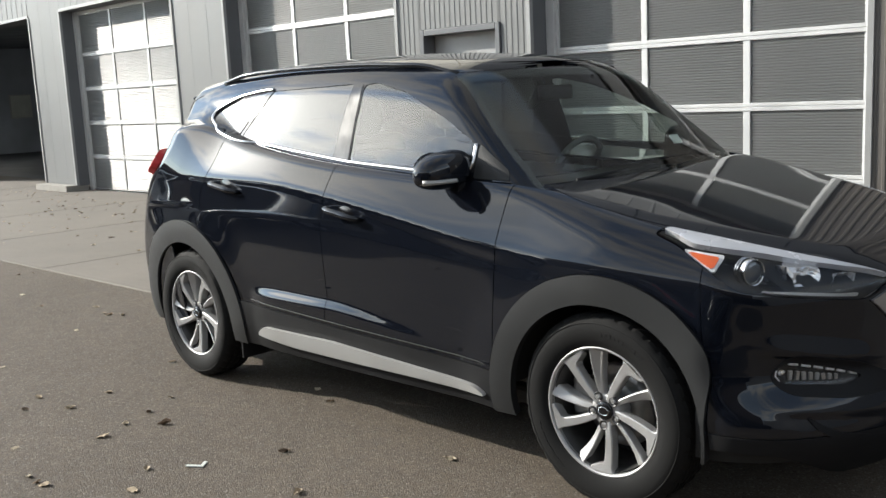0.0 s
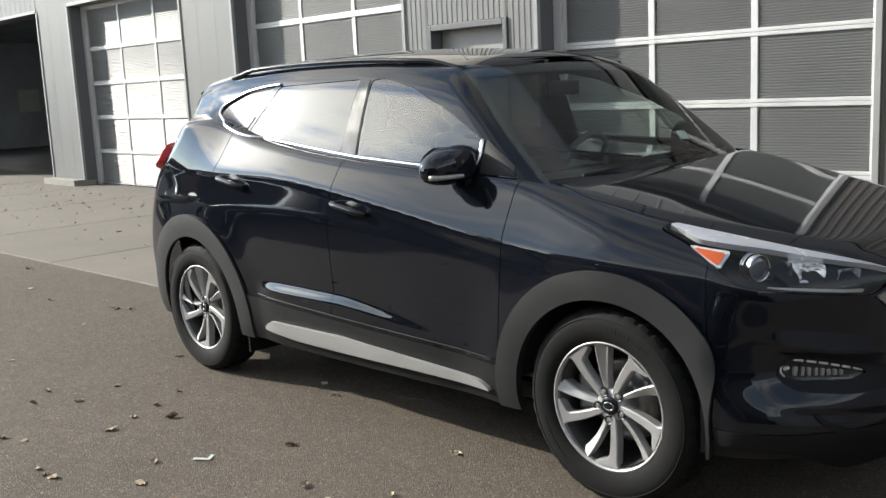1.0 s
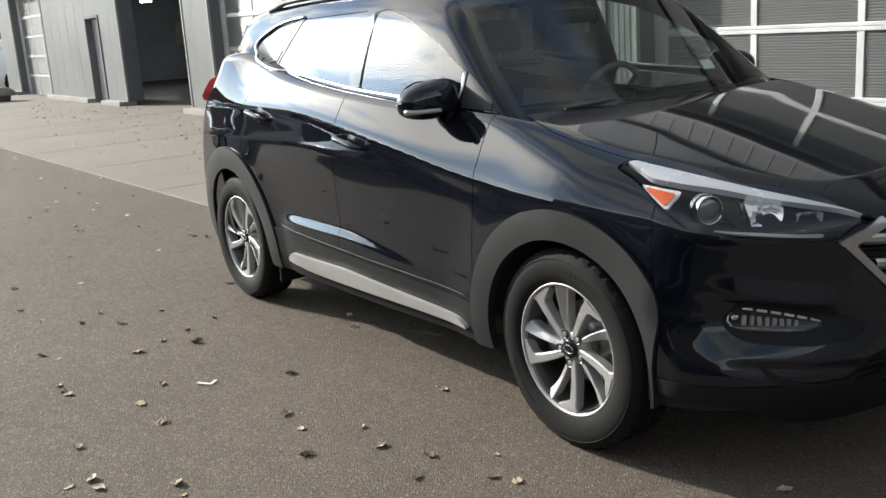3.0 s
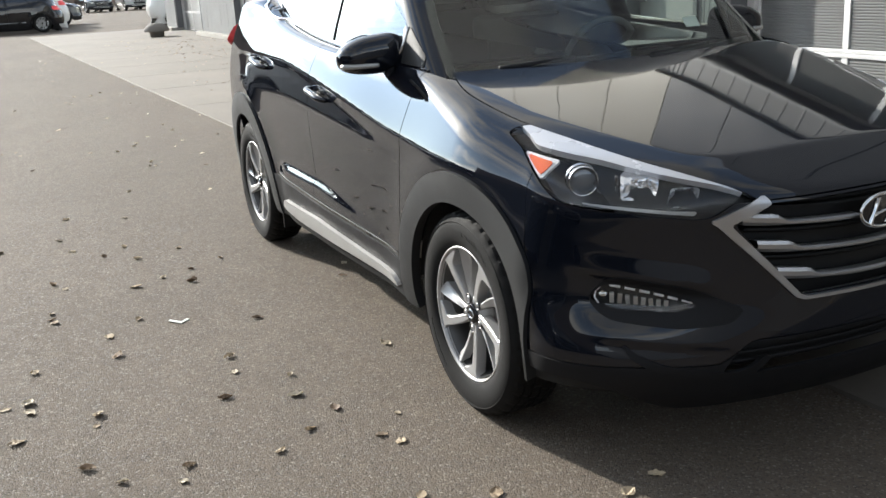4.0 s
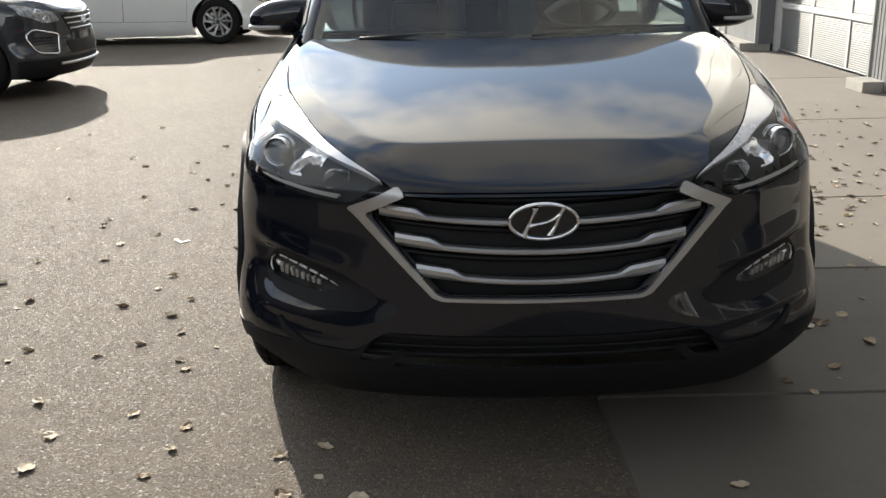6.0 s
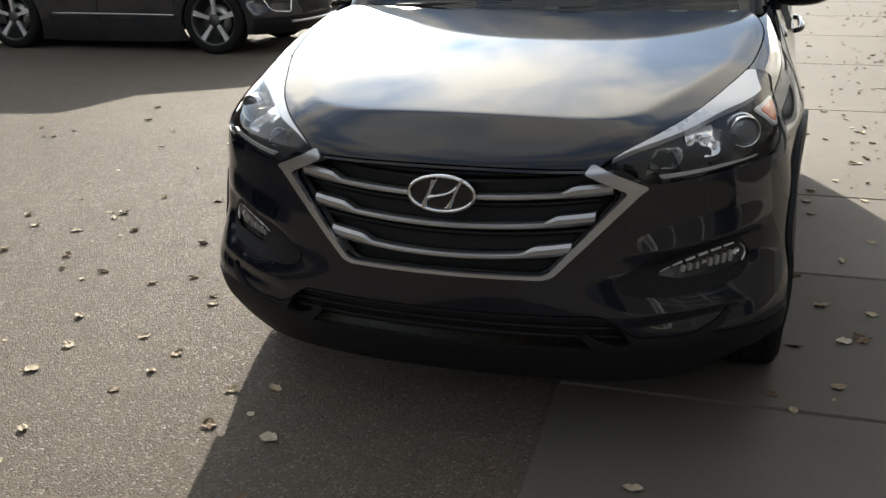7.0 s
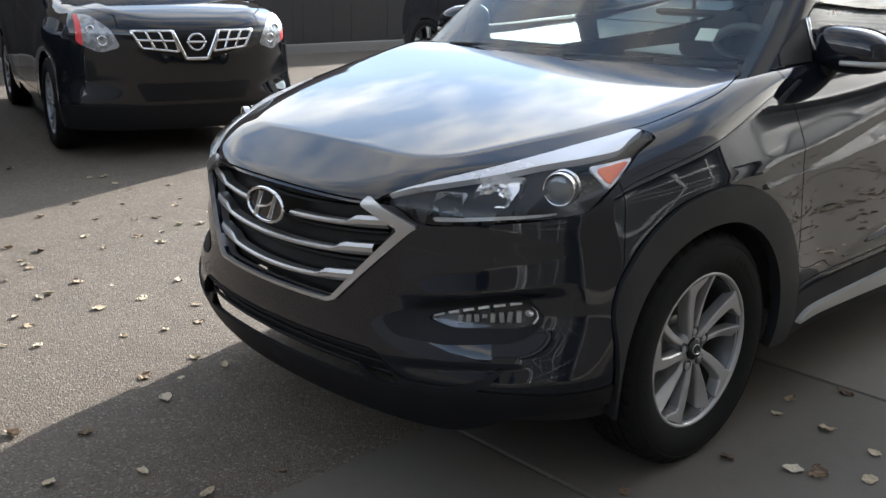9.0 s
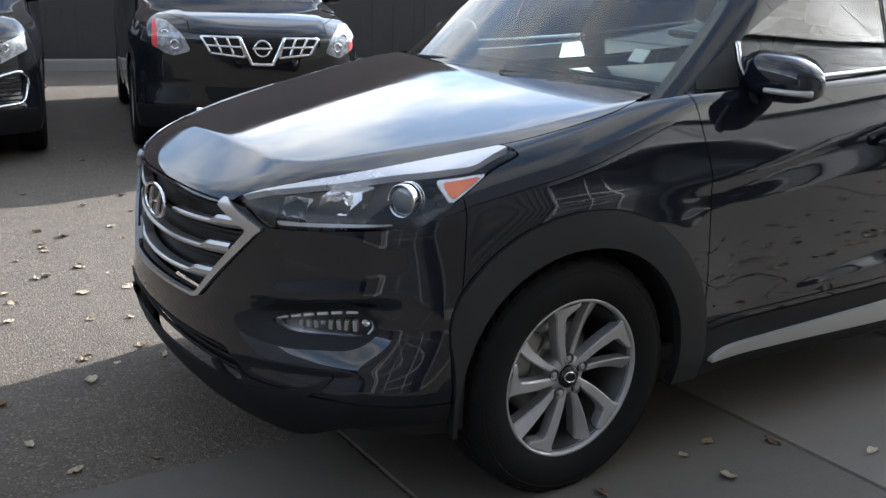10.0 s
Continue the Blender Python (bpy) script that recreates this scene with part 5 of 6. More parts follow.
        for k in range(8):
            y = 0.604 + 0.0165 * k
            z = 0.533 + 0.0020 * k
            x = float(S.front(np.array(y), np.array(z))) - 0.012
            ob = part("reflector_fin", boxed(-0.006, 0.006, -0.0062, 0.0062, -0.009 - 0.0008 * k, 0.008 + 0.001 * k, 0.0022), M["silver"] if k % 2 else M["satin"], fog)
            ob.matrix_basis = pose(x, s * y, z, 6 * (k % 3) - 6, 8 * (k % 2), s * (26 + 9 * (k % 3)))
        V, F = lathe([(0.018, 0.0), (0.014, -0.006), (0.0, -0.009)], 20, "x")
        ob = sheet("reflector", V * np.array([1, 0.6, 0.5]), F, M["chrome"], fog)
        ob.matrix_basis = pose(float(S.front(np.array(0.735), np.array(0.56))) - 0.016, s * 0.735, 0.556, 0, 0, s * 38)


def build_cabin(S, car, door_mid, door_rear):
    win_f = fillet([(-0.075, 1.505), (0.00, 1.512), (0.20, 1.468), (0.46, 1.362), (0.655, 1.262), (0.665, 1.148), (-0.055, 1.178)], 0.02)
    win_r = fillet([(-0.155, 1.512), (-0.77, 1.500), (-0.965, 1.268), (-0.75, 1.256), (-0.175, 1.190)], 0.02)
    side = side_rays(-2.1, 1.08, 1.05, 1.62, 0.010)
    for nm, poly, mat in (("front_window", win_f, "front_tint"), ("rear_window", win_r, "tint"), ("quarter_window", WIN_Q, "tint")):
        P = shell(S.skin if poly is WIN_Q else S.cabin, side, [lambda x, y, z: region(poly, x, z) + 0.0005], lift=-0.003, rim=0)
        a, b = both_sides(nm, P, M[mat], car)
        a.visible_shadow = b.visible_shadow = False
    every = lambda x, z: np.minimum(np.minimum(region(win_f, x, z), region(win_r, x, z)), region(WIN_Q, x, z))
    SCREEN_W = curve((1.04, 0.735), (1.30, 0.675), (1.50, 0.590), (1.62, 0.545), smooth=0.03)
    on_screen = lambda x, y, z: np.maximum(np.abs(y) - SCREEN_W(z), np.maximum(1.15 - 1.0 * x - 0.75 * (z - 1.06) - 0.24 * y * y - 0.085, 0) * 0 + z - 1.548 + 0.05 * y * y)
    is_front = lambda x, y, z: (1.115 - 0.24 * y * y - 1.263 * (z - 1.06)) - x - 0.045
    # side frame with the window openings
    hl = lambda x, y, z: 0.0 * x + S.belt(x) - 0.02 - z
    front_cut = lambda x, y, z: np.where((is_front(x, y, z) < 0) & (x > 0.2), -on_screen(x, y, z), -1.0)
    P = shell(S.cabin, side, [lambda x, y, z: -every(x, z), hl, lambda x, y, z: z - 1.575, front_cut, lambda x, y, z: QUARTER_EDGE(z) + 0.001 - x], rim=0.02)
    both_sides("side_frame", P, M["paint"], car)
    # black pillar covers between the side windows
    post = fillet([(-0.085, 1.508), (-0.145, 1.508), (-0.17, 1.185), (-0.06, 1.175)], 0.006)
    P = shell(S.cabin, side_rays(-0.3, 0.1, 1.1, 1.55, 0.008), [lambda x, y, z: region(post, x, z)], lift=0.003, rim=0.01)
    both_sides("pillar_cover", P, M["gloss"], car, "gloss black pillar cover")
    # roof
    P = shell(S.cabin, top_rays(-2.05, 0.75, -0.68, 0.68, 0.016), [lambda x, y, z: 1.5745 - z, lambda x, y, z: np.where(x > 0.2, 1.549 - 0.05 * y * y - z, -1.0)], rim=0.004)
    sheet("roof", P[0], P[1], M["paint"], car, "", P[2])
    P = shell(S.cabin, top_rays(0.25, 1.12, -0.72, 0.72, 0.016), [on_screen, lambda x, y, z: np.where(x > 0.2, -1.0, 1.0), lambda x, y, z: 1.03 - z, lambda x, y, z: is_front(x, y, z)], lift=-0.001, rim=0)
    ob = sheet("windscreen", P[0], P[1], M["glass"], car, "clear windscreen", P[2])
    ob.visible_shadow = False
    P = shell(S.cabin, top_rays(0.25, 1.12, -0.72, 0.72, 0.012), [on_screen, lambda x, y, z: -(on_screen(x, y, z) + 0.035), lambda x, y, z: 1.03 - z, is_front], lift=-0.006, rim=0)
    sheet("screen_band", P[0], P[1], M["gloss"], car, "", P[2])
    P = shell(S.cabin, round_rays(120, 240, 1.30, 1.56, -1.0), [lambda x, y, z: np.abs(y) - 0.60, lambda x, y, z: 1.34 - z, lambda x, y, z: z - 1.50], lift=0.002, rim=0.004)
    sheet("back_window", P[0], P[1], M["tint"], car, "", P[2])
    P = shell(S.cabin, round_rays(100, 260, 1.04, 1.575, -1.0, 0.02), [lambda x, y, z: x + 1.62, lambda x, y, z: -np.maximum(np.abs(y) - 0.60, np.maximum(1.34 - z, z - 1.50))], lift=-0.004, rim=0.004)
    sheet("back_frame", P[0], P[1], M["paint"], car, "", P[2])
    # spoiler
    q = np.linspace(-1, 1, 31)
    V, F = tube(np.stack([-1.805 + 0.165 * q ** 2, 0.555 * q, 1.532 - 0.035 * q ** 2 - 0.012 * q ** 8], -1), 0.05 - 0.012 * q ** 8, 12, 0.35)
    sheet("spoiler", V, F, M["paint"], car)
    # chrome along the window line, sweeping up behind the quarter window
    chrome_line = [(0.672, 1.268), (0.678, 1.20), (0.676, 1.150), (0.655, 1.139), (0.45, 1.146), (-0.05, 1.176), (-0.40, 1.212), (-0.75, 1.250), (-0.93, 1.272), (-1.06, 1.302), (-1.20, 1.350), (-1.285, 1.385), (-1.295, 1.405), (-1.25, 1.425), (-1.07, 1.482), (-0.90, 1.503), (-0.76, 1.510)]
    q = np.array(chrome_line)
    d = np.concatenate([[0], np.cumsum(np.hypot(*np.diff(q, axis=0).T))])
    u = np.linspace(0, d[-1], 120)
    k = np.ones(5) / 5
    sm = lambda v: np.convolve(np.pad(np.interp(u, d, v), 2, "edge"), k, "valid")
    xx, zz = sm(q[:, 0]), sm(q[:, 1])
    o = np.stack([xx, 0 * xx - 1.2, zz], -1)
    P, hit = surface(S.skin, o, np.broadcast_to(np.array([0, 1.0, 0]), o.shape), 1.15)
    for s in (-1, 1):
        V, F = tube(P * np.array([1, -s, 1]) + np.array([0, s * 0.004, 0]), 0.0088, 8, 0.9)
        sheet("window_trim", V, F, M["bright"], car, "bright chrome window strip")
    sail = fillet([(0.690, 1.125), (0.688, 1.255), (0.84, 1.155), (0.86, 1.118)], 0.006)
    P = shell(S.cabin, side_rays(0.6, 0.95, 1.08, 1.3, 0.008), [lambda x, y, z: region(sail, x, z)], lift=0.004, rim=0.008)
    both_sides("sail_panel", P, M["clad"], car, "dark grey corner panel")
    # roof rails
    for s in (-1, 1):
        x = np.linspace(-1.32, 0.40, 45)
        e = ramp((x + 1.32) / 0.22) * ramp((0.40 - x) / 0.22)
        y = 0.575 - 0.03 * ramp((x - 0.0) / 0.5)
        V, F = tube(np.stack([x, s * y, S.roof_mid(x) - 0.10 * y ** 2 - 0.25 * y ** 4 - 0.010 + 0.021 * e], -1), 0.0135, 12, 0.9)
        sheet("roof_rail", V, F, M["gloss"], car, "black roof rail")
    # cowl and wipers
    P = shell(lambda p: np.maximum(S.body(p), p[..., 2] - 1.092), top_rays(0.86, 1.14, -0.72, 0.72, 0.02), [lambda x, y, z: x - (1.055 - 0.13 * y * y), lambda x, y, z: 0.90 - 0.1 * y * y - x], lift=-0.012, rim=0)
    sheet("cowl", P[0], P[1], M["black"], car, "", P[2])
    for y0, y1 in ((0.10, 0.66), (-0.52, 0.02)):
        y = np.linspace(y0, y1, 15)
        b = np.linspace(0, 1, 15)
        x = 1.045 - 0.20 * y * y - 0.045 * b
        z = 1.086 + 0.022 * b
        wiper = hang(new("wiper"), car)
        V, F = tube(np.stack([x, y, z + 0.002], -1), 0.009, 8, 1.3)
        sheet("blade", V, F, M["black"], wiper)
        V, F = tube(np.stack([x[:9] + 0.006 * (1 - b[:9]), y[:9] * 1.0 - 0.02, z[:9] + 0.016], -1), 0.009, 8)
        sheet("arm", V, F, M["black"], wiper)
    # door mirrors
    for s in (-1, 1):
        mir = hang(new("door_mirror"), car)
        tagged(mir, "black door mirror with a silver indicator strip")
        t, p = np.meshgrid(np.linspace(0, math.pi, 21), np.linspace(0, 2 * math.pi, 33)[:-1], indexing="ij")
        sx, sy, sz = np.cos(t), np.sin(t) * np.cos(p), np.sin(t) * np.sin(p)
        f = lambda q, e: np.sign(q) * np.abs(q) ** e
        # long axis across the car, rounded front, flat back
        V = np.stack([f(sy, 0.8) * np.where(sy > 0, 0.085, 0.055), s * (0.874 + 0.132 * f(sx, 0.75)), 1.160 + 0.072 * f(sz, 0.75) * (1 - 0.18 * sx) - 0.012 * sx], -1).reshape(-1, 3) + np.array([0.60, 0, 0])
        n = 32
        F = [(i * n + j, i * n + (j + 1) % n, (i + 1) * n + (j + 1) % n, (i + 1) * n + j) for i in range(20) for j in range(n)]
        sheet("shell", V, F, M["paint"], mir)
        yy = np.linspace(0.875, 1.000, 14)
        hx = 0.60 + 0.085 * np.clip(1 - ((yy - 0.874) / 0.132) ** 2, 0.02, 1) ** 0.42
        V, F = tube(np.stack([hx, s * yy, 1.126 + 0 * yy], -1), 0.0075 + 0.003 * np.linspace(0, 1, 14), 8)
        sheet("indicator", V, F, M["silver"], mir, "silver indicator strip")
        V, F = lathe([(1.0, 0.0), (0.0, -0.004)], 32, "x")
        sheet("mirror_glass", V * np.array([1, 0.105, 0.066]) + np.array([0.553, s * 0.868, 1.165]), F, M["chrome"], mir)
        P3 = np.array([(0.62, s * 0.80, 1.10), (0.64, s * 0.775, 1.09), (0.67, s * 0.755, 1.09)])
        V, F = tube(P3, (0.05, 0.045, 0.05), 12, 0.7)
        sheet("foot", V, F, M["black"], mir)
    # tail lamps
    tl = fillet([(-1.62, 1.195), (-1.63, 1.120), (-1.78, 1.07), (-2.10, 1.06), (-2.12, 1.20), (-1.8, 1.205)], 0.03)
    P = shell(S.body, side_rays(-2.2, -1.5, 1.0, 1.25, 0.010), [lambda x, y, z: region(tl, x, z), lambda x, y, z: y + 0.4], lift=0.034, rim=0.045)
    both_sides("tail_lamp", P, M["red"], car, "red wrap-round tail lamp")
    # inside: dash, wheel, seats
    inside = hang(new("interior"), car)
    dash = bmesh.new()
    box(dash, 0.42, 0.98, -0.66, 0.66, 0.80, 1.06, 0.05)
    part("dashboard", dash, M["trim_in"], inside, smooth=True)
    t = np.linspace(0, 2 * math.pi, 41)[:-1]
    V, F = tube(np.stack([0.30 + 0.07 * np.sin(t), 0.36 + 0.185 * np.cos(t), 1.03 + 0.17 * np.sin(t)], -1), 0.015, 10, closed=True)
    sheet("steering_wheel", V, F, M["trim_in"], inside)
    V, F = tube([(0.45, 0.36, 0.98), (0.30, 0.36, 1.03)], (0.03, 0.06), 12)
    sheet("steering_boss", V, F, M["trim_in"], inside)
    for x0, ys in ((-0.25, (-0.36, 0.36)), (-1.05, (-0.36, 0.36))):
        for y0 in ys:
            bm = bmesh.new()
            box(bm, x0 - 0.05, x0 + 0.48, y0 - 0.25, y0 + 0.25, 0.50, 0.68, 0.06)
            part("seat", bm, M["cloth"], inside, smooth=True)
            bm = bmesh.new()
            box(bm, -0.06, 0.06, -0.25, 0.25, 0.0, 0.62, 0.05)
            ob = part("seat_back", bm, M["cloth"], inside, smooth=True)
            ob.matrix_basis = pose(x0 - 0.05, y0, 0.62, 0, -16, 0)
            bm = bmesh.new()
            box(bm, -0.05, 0.05, -0.13, 0.13, 0.0, 0.18, 0.04)
            ob = part("headrest", bm, M["cloth"], inside, smooth=True)
            ob.matrix_basis = pose(x0 - 0.245, y0, 1.26, 0, -10, 0)
    part("cabin_floor", boxed(-1.9, 0.98, -0.7, 0.7, 0.32, 0.40), M["trim_in"], inside)
    V, F = tube([(0.52, 0, 1.46), (0.47, 0, 1.45)], 0.012, 8)
    ob = part("rear_view_mirror", boxed(0.46, 0.49, -0.11, 0.11, 1.40, 1.465, 0.012), M["black"], inside, smooth=True)
    slip = part("price_slip", boxed(-0.002, 0.002, -0.034, 0.034, -0.024, 0.024), M["paper"], inside, "small pale paper slip behind the glass")
    slip.matrix_basis = pose(0.80, 0.47, 1.19, 0, -38, 0)


car, SUV = build_suv()
for wx, wz in ((1.335, 0.347), (-1.335, 0.347)):
    build_wheel(car, at=pose(wx, -0.795, wz, 0, 0, 0))
    build_wheel(car, at=pose(wx, 0.795, wz, 0, 25, 180))


# ---- other parked cars ----
class LowShape(SuvShape):
    """A plainer car, its whole upper works raised or lowered."""
    tall = 1.0

    def shape_up(self, tall, blunt):
        self.tall, self.hollows = tall, 0.0
        self.fold, self.fold_drop = 2.4, 0.26
        self.facet_on = curve((-1, 0), (1, 0), smooth=0)
        self.dome = curve((1.0, 0.62), (2.1, 0.5), smooth=0.04)
        self.hood_mid = curve((0.7, 1.14), (0.95, 1.115), (1.10, 1.092), (1.25, 1.065), (1.4, 1.036), (1.7, 0.974), (1.9, 0.930), (2.0, 0.899), (2.10, 0.848), (2.17, 0.815), (2.2, 0.785), (2.26, 0.70), smooth=0.02)
        if blunt:
            self.hood_mid = curve((0.7, 1.15), (0.95, 1.12), (1.15, 1.10), (1.5, 1.075), (1.9, 1.02), (2.08, 0.97), (2.17, 0.925), (2.22, 0.87), (2.27, 0.75), smooth=0.02)
            self.nose = curve((0.10, 2.02), (0.25, 2.13), (0.42, 2.19), (0.6, 2.22), (0.85, 2.23), (0.92, 2.20), (0.99, 2.08), (1.1, 1.9), smooth=0.02)

    def body(self, p):
        return super().body(p / np.array([1, 1, self.tall]))

    def cabin(self, p):
        return super().cabin(p / np.array([1, 1, self.tall]))


def parked_car(label, paint, at, tall=1.0, blunt=0.0, style="plain", fine=0.022, group="parked cars"):
    """A parked car with its body panels, glass, lamps and wheels, facing +x in its own frame."""
    S = LowShape()
    S.shape_up(tall, blunt)
    own = thing("car", label, "car", group, at=at)
    k = tall
    off_arch = lambda x, y, z: 0.40 - np.minimum(np.hypot(x - 1.335, z - 0.338), np.hypot(x + 1.335, z - 0.345))
    belt = lambda x, y, z: z - k * S.belt(x)
    doors = (("front_door", fillet([(0.89, 1.16 * k), (0.86, 0.36), (-0.14, 0.36), (-0.10, 1.2 * k)], 0.03)), ("rear_door", fillet([(-0.105, 1.22 * k), (-0.145, 0.36), (-0.80, 0.38), (-1.12, 0.82 * k), (-1.0, 1.3 * k)], 0.03)))
    for nm, poly in doors:
        P = shell(S.body, slant_rays(-1.2, 0.95, 0.34, 1.32 * k, fine), [lambda x, y, z: region(poly, x, z) + 0.003, off_arch, belt])
        both_sides(nm, P, paint, own)
    not_door = lambda x, y, z: 0.003 - np.minimum(region(doors[0][1], x, z), region(doors[1][1], x, z))
    P = shell(S.body, slant_rays(-2.1, 1.75, 0.30, 1.34 * k, fine), [not_door, off_arch, belt, lambda x, y, z: np.where(x > 0.95, HOOD_EDGE(x) - np.abs(y), -1.0), lambda x, y, z: x - 1.6])
    both_sides("body_side", P, paint, own)
    P = shell(S.body, top_rays(0.8, 2.25, -0.8, 0.8, fine), [lambda x, y, z: np.abs(y) - HOOD_EDGE(np.minimum(x, 2.0)) + 0.003, lambda x, y, z: 1.03 - 0.13 * y * y - x, lambda x, y, z: (0.90 if blunt else 0.82) * k - z])
    sheet("hood", P[0], P[1], paint, own, "", P[2])
    top = 0.897 if blunt else 0.817
    P = shell(S.body, round_rays(-75, 75, 0.22, 1.02 * k, 1.2, fine * 0.7), [lambda x, y, z: 1.603 - x, off_arch, lambda x, y, z: np.minimum(z - top * k, HOOD_EDGE(np.minimum(x, 2.0)) + 0.003 - np.abs(y)), lambda x, y, z: np.where(z > top * k, HOOD_EDGE(np.minimum(x, 2.0)) + 0.003 - np.abs(y), -1.0)])
    sheet("front_bumper", P[0], P[1], paint, own, "", P[2])
    P = shell(S.body, round_rays(118, 242, 0.28, 1.34 * k, -1.0, fine), [belt])
    sheet("tailgate", P[0], P[1], paint, own, "", P[2])
    # lower valance in black
    P = shell(S.body, round_rays(-55, 55, 0.22, 0.42, 1.2, fine), [lambda x, y, z: z - 0.40, off_arch], lift=0.006)
    sheet("valance", P[0], P[1], paint if style == "pods" else M["black"], own, "", P[2])
    P = shell(S.body, round_rays(-24, 24, 0.40, 0.62, 1.2, fine), [lambda x, y, z: region(fillet([(-0.42, 0.56), (0.42, 0.56), (0.36, 0.43), (-0.36, 0.43)], 0.03), y, z)], lift=0.004)
    sheet("intake", P[0], P[1], M["black"], own, "", P[2])
    # glass and roof
    win = [fillet([(a, b * k) for a, b in q], 0.02) for q in ([(-0.075, 1.505), (0.20, 1.468), (0.46, 1.362), (0.655, 1.262), (0.665, 1.148), (-0.055, 1.178)], [(-0.155, 1.512), (-0.77, 1.500), (-0.965, 1.268), (-0.175, 1.190)], [(-0.815, 1.497), (-1.20, 1.45), (-1.42, 1.385), (-1.00, 1.282)])]
    side = side_rays(-2.05, 1.06, 1.05 * k, 1.6 * k, fine)
    for q in win:
        P = shell(S.cabin, side, [lambda x, y, z: region(q, x, z)], lift=-0.003, rim=0)
        both_sides("side_window", P, M["tint"], own)
    every = lambda x, z: np.minimum(np.minimum(region(win[0], x, z), region(win[1], x, z)), region(win[2], x, z))
    is_front = lambda x, y, z: (1.115 - 0.24 * y * y - 1.263 * (z / k - 1.06)) - x - 0.045
    screen = lambda x, y, z: np.maximum(np.abs(y) - np.interp(z / k, (1.04, 1.5, 1.62), (0.70, 0.565, 0.52)), z - 1.545 * k)
    P = shell(S.cabin, side, [lambda x, y, z: -every(x, z), lambda x, y, z: k * S.belt(x) - 0.02 - z, lambda x, y, z: z - 1.575 * k, lambda x, y, z: np.where((is_front(x, y, z) < 0) & (x > 0.2), -screen(x, y, z), -1.0)], rim=0.02)
    both_sides("side_frame", P, paint, own)
    P = shell(S.cabin, top_rays(-2.05, 0.75, -0.68, 0.68, fine), [lambda x, y, z: 1.5745 * k - z, lambda x, y, z: np.where(x > 0.2, 1.546 * k - z, -1.0)])
    sheet("roof", P[0], P[1], paint, own, "", P[2])
    P = shell(S.cabin, top_rays(0.25, 1.12, -0.72, 0.72, fine), [screen, is_front, lambda x, y, z: 1.03 * k - z], rim=0)
    sheet("windscreen", P[0], P[1], M["front_tint"], own, "", P[2])
    P = shell(S.cabin, round_rays(100, 260, 1.04 * k, 1.575 * k, -1.0, fine), [lambda x, y, z: x + 1.62], rim=0.004)
    sheet("back_window", P[0], P[1], M["tint"], own, "", P[2])
    # inner dark box, so that nothing shines through
    part("floor_pan", boxed(-2.0, 1.9, -0.70, 0.70, 0.29, 0.36, 0.02), M["under"], own)
    part("cabin_block", boxed(-1.7, 0.75, -0.62, 0.62, 0.36, 1.0 * k, 0.05), M["trim_in"], own)
    for y in (-0.36, 0.36):
        part("seat_back", boxed(-0.32, -0.18, y - 0.24, y + 0.24, 0.9 * k, 1.30 * k, 0.05), M["cloth"], own)
    for ax in (1.335, -1.335):
        for s in (-1, 1):
            a = np.linspace(-0.2, math.pi + 0.2, 24)
            V = np.concatenate([np.stack([ax + 0.405 * np.cos(a), 0 * a + s * yv, 0.34 + 0.405 * np.sin(a)], -1) for yv in (0.86, 0.5)])
            F = [(i, i + 1, 24 + i + 1, 24 + i) for i in range(23)]
            sheet("wheel_liner", V, F, M["under"], own)
    for s in (-1, 1):
        V, F = tube([(0.60, s * 0.80, 1.10 * k), (0.62, s * 0.88, 1.15 * k), (0.62, s * 0.98, 1.15 * k)], (0.03, 0.075, 0.06), 12, 0.85)
        sheet("door_mirror", V, F, paint, own)
    if style == "checker":
        checker_front(S, own, k)
    else:
        plain_front(S, own, k, style)
    tl = fillet([(-1.75, 1.10 * k), (-1.78, 0.93 * k), (-2.15, 0.92 * k), (-2.15, 1.12 * k)], 0.02)
    P = shell(S.body, side_rays(-2.2, -1.6, 0.85 * k, 1.2 * k, fine), [lambda x, y, z: region(tl, x, z)], lift=0.008)
    both_sides("tail_lamp", P, M["red"], own, "red tail lamp")
    return own


def lamp_pair(S, own, poly, marker=0.803, name="headlight", lift=0.006):
    for s in (-1, 1):
        lamp = hang(new(name), own)
        tagged(lamp, "clear headlight with bright bowl and coloured side marker")
        put = (lambda q: q) if s < 0 else (lambda q: mirror(*q))
        rays = round_rays(-80, -10, 0.5, 1.15, 1.1, 0.012)
        inside = lambda x, y, z: region(poly, -y, z)
        P = put(shell(S.body, rays, [inside], lift=lift, rim=0.012))
        ob = sheet("lens", P[0], P[1], M["lens"], lamp, "", P[2])
        ob.visible_shadow = False
        P = put(shell(S.body, rays, [inside], lift=0.001, rim=0))
        sheet("bowl", P[0], P[1], M["lamp_bowl"], lamp, "", P[2])
        c = np.mean(np.array(poly), axis=0)
        P = put(shell(S.body, rays, [inside, lambda x, y, z: marker + y], lift=0.003, rim=0))
        if len(P[1]):
            sheet("side_marker", P[0], P[1], M["red"], lamp, "red side marker", P[2])
        for dy, dz, r in ((-0.035, -0.045, 0.036), (0.03, 0.03, 0.028)):
            y, z = c[0] + dy, c[1] + dz
            o = np.array([[2.8, y, z]])
            q, hit = surface(S.body, o, np.array([[-1.0, 0, 0]]), 1.6)
            V, F = lathe([(r, -0.01), (r, 0.012), (r * 0.8, 0.012), (r * 0.7, 0.0), (0, -0.005)], 24, "x")
            ob = sheet("bulb_ring", V, F, M["chrome"], lamp)
            ob.matrix_basis = pose(q[0, 0] - 0.004, s * y, z, 0, 0, s * 25)


